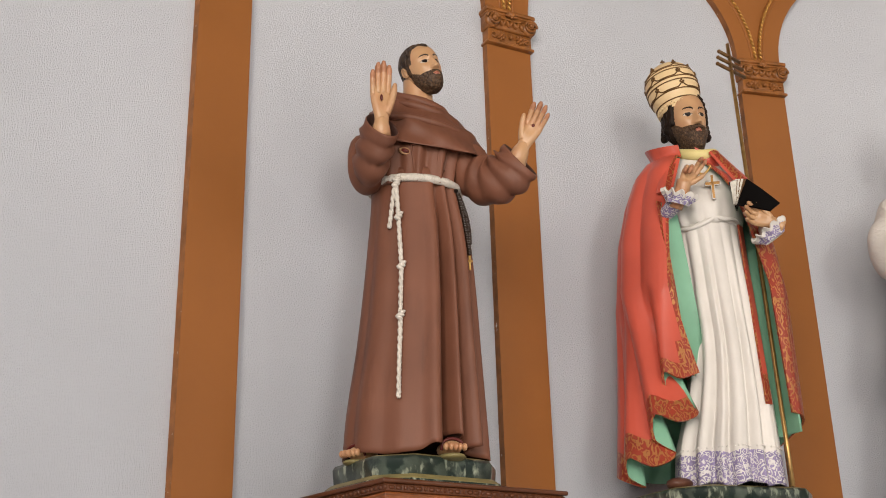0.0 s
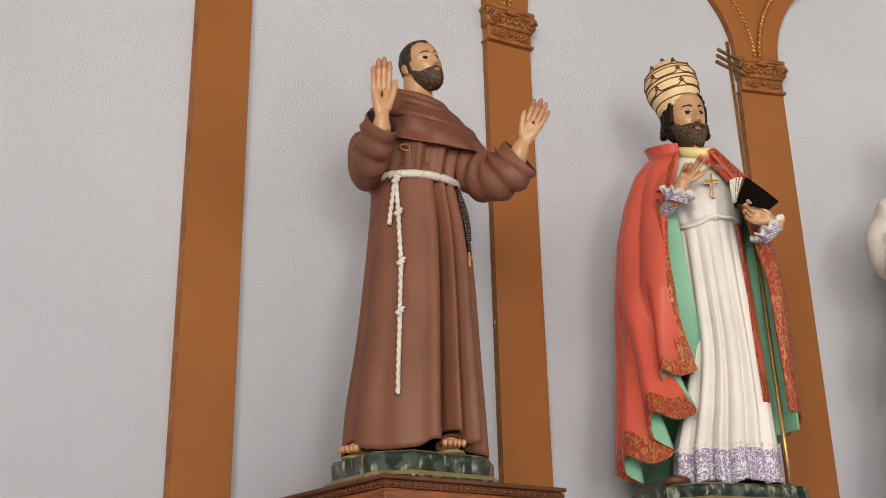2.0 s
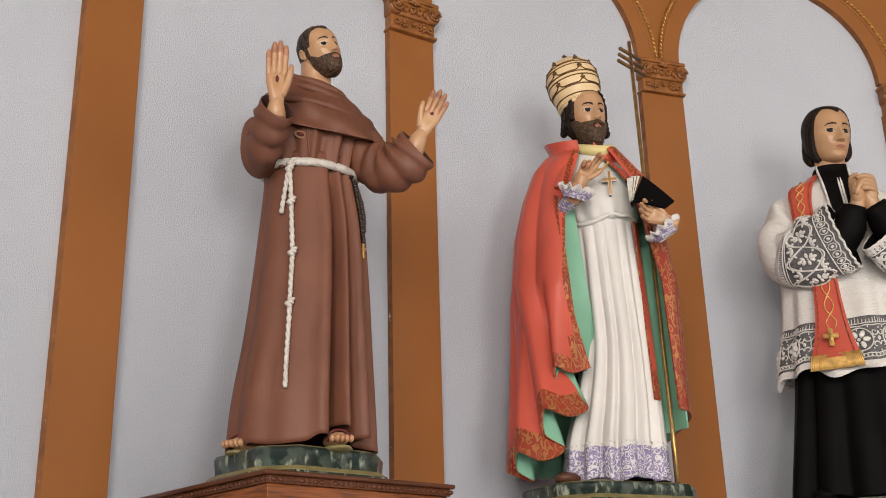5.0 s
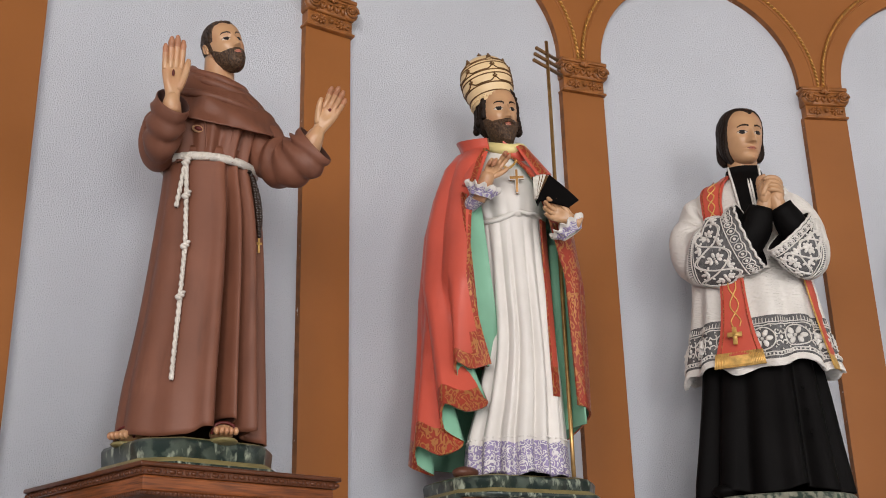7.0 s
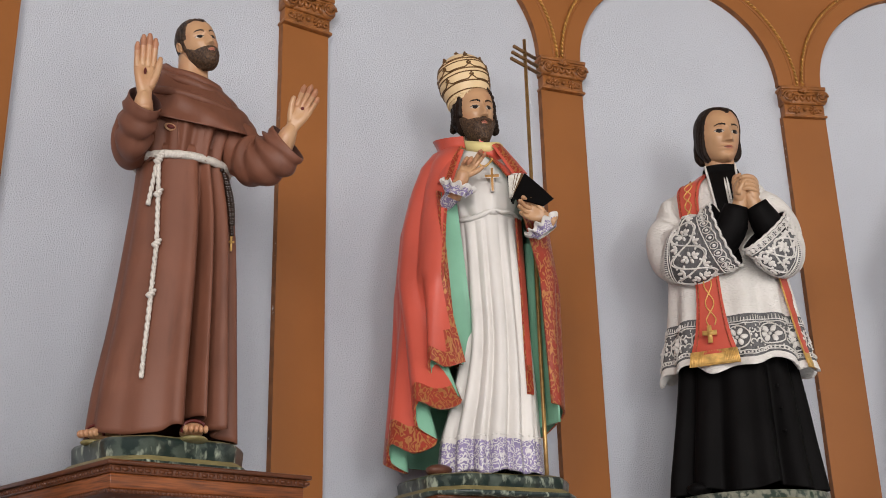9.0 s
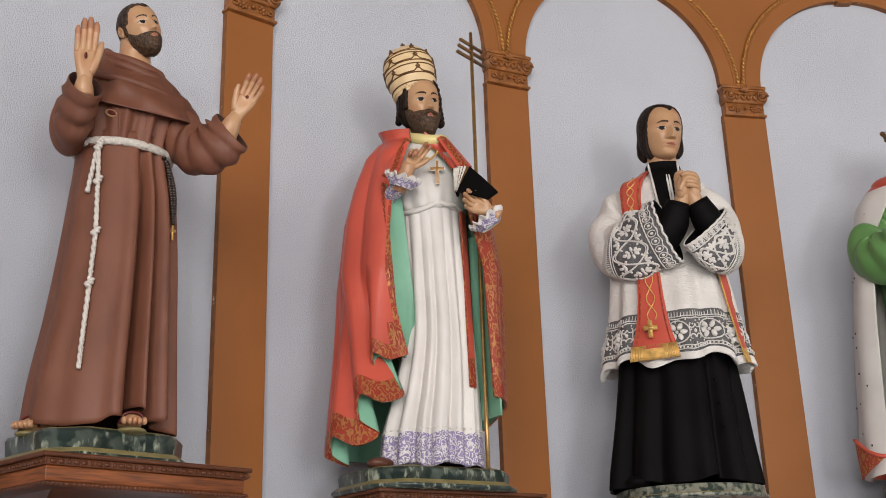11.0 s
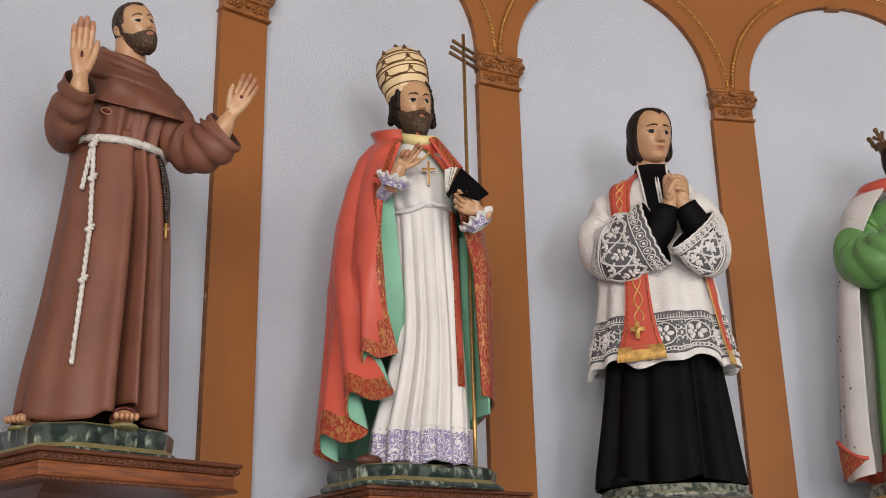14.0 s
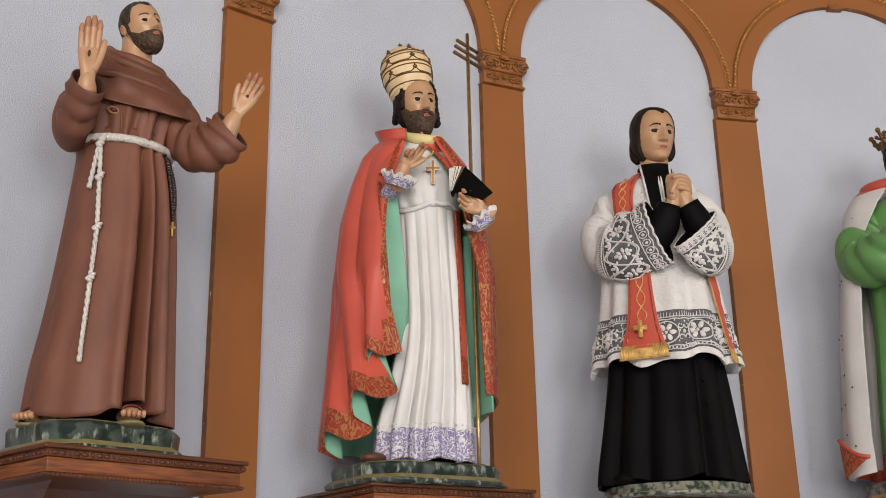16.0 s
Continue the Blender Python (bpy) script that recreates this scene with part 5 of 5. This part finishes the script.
def priest():
    bm = bmesh.new()
    K, W, R, T, SK, HA, LI, EW, EI, GO, MA, OL, LB = range(13)
    mats = [S_BLACK, S_KNIT, S_RED, S_TRIM, S_SKIN, S_HAIR, S_LIP, S_EYE, S_IRIS, S_GOLDT, M_MARBLE_GREY, M_OLIVE, S_LACE_BASE]
    # round plinth
    seq = [(1.668, 0.235, MA), (1.672, 0.238, MA), (1.678, 0.238, OL), (1.681, 0.230, MA), (1.702, 0.228, MA), (1.706, 0.222, MA), (1.707, 0.1, MA)]
    loft(bm, [[Vector((-0.028 + r * math.cos(2 * math.pi * j / 64), -0.01 + r * math.sin(2 * math.pi * j / 64), z)) for j in range(64)] for z, r, _ in seq], lambda r, c: seq[r][2], True, True, True)
    ridges = [(-150, 8, 0.016), (-136, 6, -0.018), (-120, 10, 0.010), (-104, 6, -0.010), (-90, 11, 0.012), (-70, 9, 0.022), (-55, 5, -0.024), (-40, 9, 0.014), (-24, 6, -0.014), (-12, 8, 0.014)]
    hem = lambda th: 0.022 * math.exp(-((th + 62) / 13) ** 2) + 0.012 * math.exp(-((th + 115) / 10) ** 2)
    robe(bm, [(2.30, -0.035, 0.0, 0.165, 0.12), (2.12, -0.035, 0.0, 0.182, 0.140), (2.00, -0.037, -0.005, 0.196, 0.155), (1.86, -0.042, -0.012, 0.212, 0.172), (1.765, -0.045, -0.015, 0.224, 0.184), (1.709, -0.045, -0.015, 0.230, 0.190)], [(a, w, 1.5 * h) for a, w, h in ridges], K, hem=hem)
    sr = [(-160, 9, 0.012), (-146, 8, -0.014), (-132, 9, 0.014), (-118, 8, -0.012), (-104, 8, 0.008), (-90, 8, -0.012), (-76, 9, 0.020), (-61, 7, -0.020), (-47, 9, 0.020), (-32, 8, -0.016), (-16, 9, 0.016), (0, 8, -0.010), (20, 10, 0.012)]
    shem = lambda th: 0.014 * math.sin(radians(th * 5 + 40)) + 0.010 * math.sin(radians(th * 11))
    S = robe(bm, [(2.765, -0.025, 0.01, 0.075, 0.065), (2.72, -0.032, 0.0, 0.150, 0.095), (2.62, -0.035, 0.0, 0.172, 0.118), (2.48, -0.035, 0.0, 0.185, 0.130), (2.36, -0.032, -0.005, 0.196, 0.140), (2.22, -0.031, -0.01, 0.214, 0.156), (2.13, -0.031, -0.012, 0.232, 0.172), (2.085, -0.031, -0.012, 0.244, 0.182)], sr, lambda r, c: LB if 38 <= r < 51 else W, z_fold=2.48, hem=shem)
    lace_medallions(bm, S, sr, shem, W)
    # sleeves with lace cuffs, black inner sleeves
    cuff = lambda r, c: K if r < 0 else (LB if r >= 30 else W)
    left = sleeve(bm, [(-0.095, 0.02, 2.720, 0.050, 0.050), (-0.160, 0.0, 2.668, 0.062, 0.060), (-0.200, -0.030, 2.590, 0.068, 0.066), (-0.204, -0.078, 2.515, 0.082, 0.070), (-0.155, -0.125, 2.474, 0.100, 0.068), (-0.085, -0.160, 2.488, 0.112, 0.066), (-0.012, -0.185, 2.512, 0.116, 0.062)], 72, cuff, 8, 0.34, 5.0, 0.4, 0.05)
    right = sleeve(bm, [(0.05, 0.02, 2.70, 0.050, 0.050), (0.105, -0.005, 2.645, 0.060, 0.060), (0.145, -0.045, 2.555, 0.070, 0.066), (0.155, -0.095, 2.470, 0.078, 0.066), (0.145, -0.138, 2.452, 0.092, 0.058), (0.122, -0.168, 2.480, 0.104, 0.054), (0.104, -0.186, 2.508, 0.110, 0.050)], 72, cuff, 8, 0.26, 5.0, 0.4, 0.05)
    for rings in (left, right):
        lace_cuff(bm, rings, 29, 48, W)
    tube(bm, [(-0.06, -0.165, 2.46, 0.055), (0.0, -0.190, 2.52, 0.052), (0.030, -0.205, 2.592, 0.040)], 16, K, 4, wrinkle=0.05)
    tube(bm, [(0.14, -0.150, 2.48, 0.050), (0.115, -0.180, 2.53, 0.048), (0.086, -0.200, 2.590, 0.038)], 16, K, 4, wrinkle=0.05)
    # folded hands
    tube(bm, [(0.030, -0.205, 2.561, 0.026), (0.042, -0.215, 2.596, 0.025), (0.052, -0.220, 2.626, 0.024)], 12, SK, 3)
    tube(bm, [(0.088, -0.200, 2.558, 0.026), (0.080, -0.212, 2.596, 0.025), (0.072, -0.218, 2.626, 0.024)], 12, SK, 3)
    ball(bm, (0.047, -0.224, 2.634), (0.023, 0.030, 0.044), SK, 18, 12, m=pose(0, 0, 0, -8, 10, 0).to_3x3())
    ball(bm, (0.080, -0.214, 2.626), (0.021, 0.028, 0.042), SK, 18, 12, m=pose(0, 0, 0, -8, -12, 0).to_3x3())
    for k in range(4):
        z = 2.670 - 0.013 * k
        tube(bm, [(0.098, -0.212, z - 0.010, 0.0085), (0.090, -0.236, z - 0.002, 0.009), (0.070, -0.247, z + 0.003, 0.009), (0.054, -0.250 + 0.003 * k, z, 0.0075)], 9, SK, 4)
        ball(bm, (0.054, -0.250 + 0.003 * k, z), (0.0075,) * 3, SK, 8, 6)
        tube(bm, [(0.030, -0.214, z - 0.004, 0.0085), (0.036, -0.222, z + 0.014, 0.0085), (0.056, -0.226, z + 0.018 - 0.008 * k, 0.008)], 9, SK, 3)
    tube(bm, [(0.040, -0.246, 2.616, 0.010), (0.052, -0.252, 2.641, 0.009), (0.066, -0.248, 2.662, 0.0075)], 9, SK, 3)
    # black yoke with white piping
    rows = []
    for k in range(13):
        t = k / 12
        z = 2.80 - 0.26 * t
        w = 0.048 * (1 - 0.25 * t)
        cx = -0.012 + 0.024 * t
        rows.append([Vector((cx + w * q, min(front_y(S, cx + w * q, z, 0.008), -0.040 - 0.35 * (2.80 - z)), z)) for q in (-1, -0.6, -0.2, 0.2, 0.6, 1)])
    sheet(bm, rows, -0.006, K, K)
    for q in (-1.02, 0.1, 0.28, 1.02):
        tube(bm, [(*(r[0].lerp(r[-1], (q + 1) / 2) + Vector((0, -0.008, 0))), 0.0042) for r in rows], 6, W, 1)
    tube(bm, [(-0.064, 0.02, 2.795, 0.013), (-0.054, -0.03, 2.795, 0.013), (-0.012, -0.055, 2.775, 0.013), (0.026, -0.035, 2.785, 0.013), (0.034, 0.02, 2.795, 0.013)], 10, K, 4)
    # stole
    def band(path, mslots, nq=6, out=0.012, vine=0):
        rows = []
        for z, a, b in smooth_path(path, 5):
            rows.append([Vector((a + (b - a) * q / nq, front_y(S, a + (b - a) * q / nq, z, out), z)) for q in range(nq + 1)])
        sheet(bm, rows, 0.006, mslots, R)
        if vine:
            for ph in (0.0, math.pi):
                pts = []
                for i, r in enumerate(rows[1:-11 if vine > 5 else -1]):
                    pts.append((*(r[0].lerp(r[-1], 0.5 + 0.16 * math.sin(i * 1.1 + ph)) + Vector((0, -0.006, 0))), 0.0022))
                tube(bm, pts, 5, GO, 4)
            for e in (0.10, 0.90):
                tube(bm, [(*(r[0].lerp(r[-1], e) + Vector((0, -0.005, 0))), 0.0018) for r in rows], 5, T, 1)
        return rows
    band([(2.77, -0.120, -0.062), (2.72, -0.158, -0.082), (2.66, -0.160, -0.092), (2.58, -0.155, -0.090)], R, out=0.022, vine=5)
    rows = band([(2.42, -0.125, -0.052), (2.30, -0.128, -0.046), (2.20, -0.140, -0.034), (2.125, -0.160, -0.016), (2.095, -0.164, -0.012)], lambda r, c: GO if r >= 15 else R, out=0.024, vine=8)
    for k in range(30):
        t = k / 29
        p = rows[-7][0].lerp(rows[-7][-1], t)
        q = rows[-1][0].lerp(rows[-1][-1], t)
        tube(bm, [(p.x, p.y - 0.006, p.z, 0.003), (q.x, q.y - 0.006, q.z - 0.006, 0.0032)], 5, GO, 1)
    x, z = -0.094, 2.186
    y = front_y(S, x, z, 0.044)
    box(bm, x - 0.007, x + 0.007, y - 0.003, y + 0.004, z - 0.028, z + 0.026, GO)
    box(bm, x - 0.022, x + 0.022, y - 0.003, y + 0.004, z - 0.004, z + 0.010, GO)
    band([(2.40, 0.130, 0.150), (2.28, 0.150, 0.172), (2.16, 0.172, 0.196), (2.08, 0.190, 0.212)], lambda r, c: GO if r >= 12 else R, 3, 0.018)
    band([(2.76, 0.030, 0.052), (2.70, 0.055, 0.085), (2.62, 0.085, 0.115)], R, 3, 0.014)
    # neck and head
    tube(bm, [(-0.014, 0.012, 2.76, 0.052), (-0.014, 0.006, 2.83, 0.050), (-0.014, 0.0, 2.88, 0.050)], 18, SK, 3)
    hr = lambda p: max(p.z - 0.415 + 0.075 * bell(p.x, 0.02, 0.06), min(p.y + 0.155 + 0.12 * p.z, p.z + 0.47))
    head(bm, pose(-0.010, -0.014, 2.921, 8, 0, 28) @ Matrix.Diagonal((1.06, 1.02, 1.0, 1)), 0.197, (SK, HA, HA, LI, EW, EI), hr, None, 0.028, curl=0.4, gaze=(0.002, -0.004), sad=0.030, ears=False, flare=0.03)
    for sx, w in ((-1, 1.0), (1, 0.8)):
        tube(bm, [(-0.010 + sx * 0.050 * w, 0.012, 2.98, 0.022), (-0.010 + sx * 0.062 * w, 0.014, 2.91, 0.023), (-0.010 + sx * 0.064 * w, 0.012, 2.862, 0.022), (-0.010 + sx * 0.058 * w, 0.008, 2.836, 0.012)], 14, HA, 5, wrinkle=0.02, waves=3)
    # cassock buttons, shoe
    for z in (2.02, 1.95, 1.88):
        ball(bm, (0.085 + 0.05 * (2.02 - z), -0.158 - 0.1 * (2.02 - z), z), (0.006, 0.006, 0.006), K, 8, 6)
    ball(bm, (-0.175, -0.16, 1.724), (0.038, 0.05, 0.020), K, 12, 8)
    return statue("priest_statue", bm, mats, (1.38, -0.37), 44.2, "painted plaster priest statue in black cassock and lace surplice")


priest()


def monarch():
    bm = bmesh.new()
    A, W, R, T, SK, HA, LI, EW, EI, BZ, MA, GO, BD = range(13)
    mats = [S_APPLE, S_WHITE, S_RED, S_TRIM, S_SKIN, S_HAIR, S_LIP, S_EYE, S_IRIS, S_BRONZE, M_MARBLE_GREY, S_GOLDT, S_BLACK]
    plinth(bm, -0.02, 0.0, 0.24, 0.19, 0.07, 1.668, 1.735, 31.4, MA, GO, MA)
    ridges = [(-30 - 15 * k, 6, 0.012 * (-1) ** k) for k in range(10)]
    S = robe(bm, [(2.76, -0.01, 0.01, 0.09, 0.07), (2.70, -0.01, 0.0, 0.15, 0.10), (2.52, -0.01, 0.0, 0.165, 0.13), (2.30, 0.0, 0.0, 0.17, 0.14), (2.0, 0.0, -0.01, 0.19, 0.155), (1.745, 0.0, -0.015, 0.205, 0.17)], ridges, lambda r, c: T if r > 36 else A, z_fold=2.5)
    n = 48
    rows = []
    for k in range(22):
        t = k / 21
        z = 2.83 - 1.07 * t
        rx = float(np.interp(z, [1.76, 1.9, 2.27, 2.6, 2.74, 2.80, 2.84], [0.30, 0.300, 0.270, 0.226, 0.200, 0.150, 0.10]))
        ry = rx * 0.72
        row = []
        for j in range(n + 1):
            lead = 34 * min(max((z - 2.58) / 0.22, 0), 1)
            th = radians(-133 + lead - (282 + lead) * j / n)
            f = 0.012 * t * math.sin(9 * th) + 0.02 * max(0, t - 0.85) * math.sin(14 * th)
            row.append(Vector((-0.02 + (rx + f) * math.cos(th), (ry + f) * math.sin(th), z + 0.05 * max(0, t - 0.8) * math.sin(5 * th))))
        rows.append(row)
    sheet(bm, rows, -0.008, lambda r, c: R if r < 1 else W, lambda r, c: R if r > 19 else W)
    for k in range(26):
        r, c = 4 + (k * 11) % 16, 2 + (k * k * 5 + k * 3) % 17
        p = rows[r][c]
        ball(bm, p + Vector((-0.001, -0.002, 0)), (0.0026, 0.0026, 0.004), BD, 6, 5)
    # turned-back hem showing the red lining
    fold = []
    a, b, c = Vector(((-0.323, -0.160, 1.880))), Vector(((-0.224, -0.225, 1.812))), Vector(((-0.316, -0.160, 1.748)))
    for k in range(9):
        t = k / 8
        l, r = a.lerp(c, t), b.lerp(c, t)
        fold.append([l.lerp(r, q) + Vector((0, -0.020 * math.sin(q * 3.1) * (1 - t) - 0.012 * math.sin(t * 3.1), -0.018 * math.sin(q * 3.1) * (1 - t))) for q in (0, 0.17, 0.33, 0.5, 0.67, 0.83, 1)])
    sheet(bm, fold, 0.006, T, R)
    tube(bm, [(*p, 0.007) for p in fold[0]], 8, R, 2)
    sleeve(bm, [(-0.10, 0.0, 2.70, 0.07, 0.07), (-0.158, -0.03, 2.62, 0.088, 0.085), (-0.168, -0.10, 2.515, 0.086, 0.082), (-0.10, -0.17, 2.50, 0.088, 0.085), (-0.02, -0.20, 2.54, 0.088, 0.085)], 72, lambda r, c: BD if r < 0 else A, 14, 0.40, 6.0, 0.4, 0.04)
    tube(bm, [(0.10, 0.0, 2.70, 0.07), (0.16, -0.04, 2.60, 0.08), (0.16, -0.11, 2.50, 0.08), (0.10, -0.17, 2.50, 0.08)], 24, A, 5, wrinkle=0.08, waves=4, ends_in=0.04)
    tube(bm, [(-0.140, 0.03, 2.800, 0.018), (-0.125, -0.05, 2.800, 0.022), (-0.07, -0.095, 2.795, 0.024), (0.02, -0.10, 2.790, 0.024), (0.10, -0.07, 2.80, 0.022)], 12, R, 4)
    hand(bm, pose(-0.02, -0.22, 2.55, 10, 20, 0), 0.13, 1, SK)
    tube(bm, [(0.02, 0.01, 2.74, 0.05), (0.025, 0.0, 2.88, 0.05)], 16, SK, 2)
    hr = lambda p: max(p.z - 0.34, min(p.y + 0.08, p.z + 0.46))
    head(bm, pose(0.030, -0.01, 2.903, 0, 0, 20), 0.20, (SK, HA, HA, LI, EW, EI), hr, None, 0.05, ears=False)
    mc = pose(0.026, 0.0, 2.962, 0, -6, 0)
    loft(bm, [[mc @ Vector((math.cos(2 * math.pi * j / 40) * r, math.sin(2 * math.pi * j / 40) * r, z)) for j in range(40)] for z, r in ((0.0, 0.076), (0.004, 0.080), (0.02, 0.080), (0.024, 0.084), (0.026, 0.078), (0.0, 0.072))], BZ)
    for k in range(8):
        a = 2 * math.pi * k / 8
        e = lambda r, z, w=0.0: (*(mc @ Vector((math.cos(a + w) * r, math.sin(a + w) * r, z))),)
        tube(bm, [(*e(0.080, 0.02), 0.011), (*e(0.092, 0.045), 0.008), (*e(0.100, 0.062), 0.006)], 8, BZ, 3)
        ball(bm, e(0.102, 0.070), (0.010,) * 3, BZ, 9, 7)
        for w in (-0.22, 0.22):
            tube(bm, [(*e(0.086, 0.03), 0.006), (*e(0.096, 0.046, w), 0.005)], 6, BZ, 2)
            ball(bm, e(0.098, 0.050, w), (0.008,) * 3, BZ, 8, 6)
    return statue("monarch_statue", bm, mats, (2.32, -0.65), 56.2, "painted plaster crowned statue in green robe and white cape lined red")


monarch()
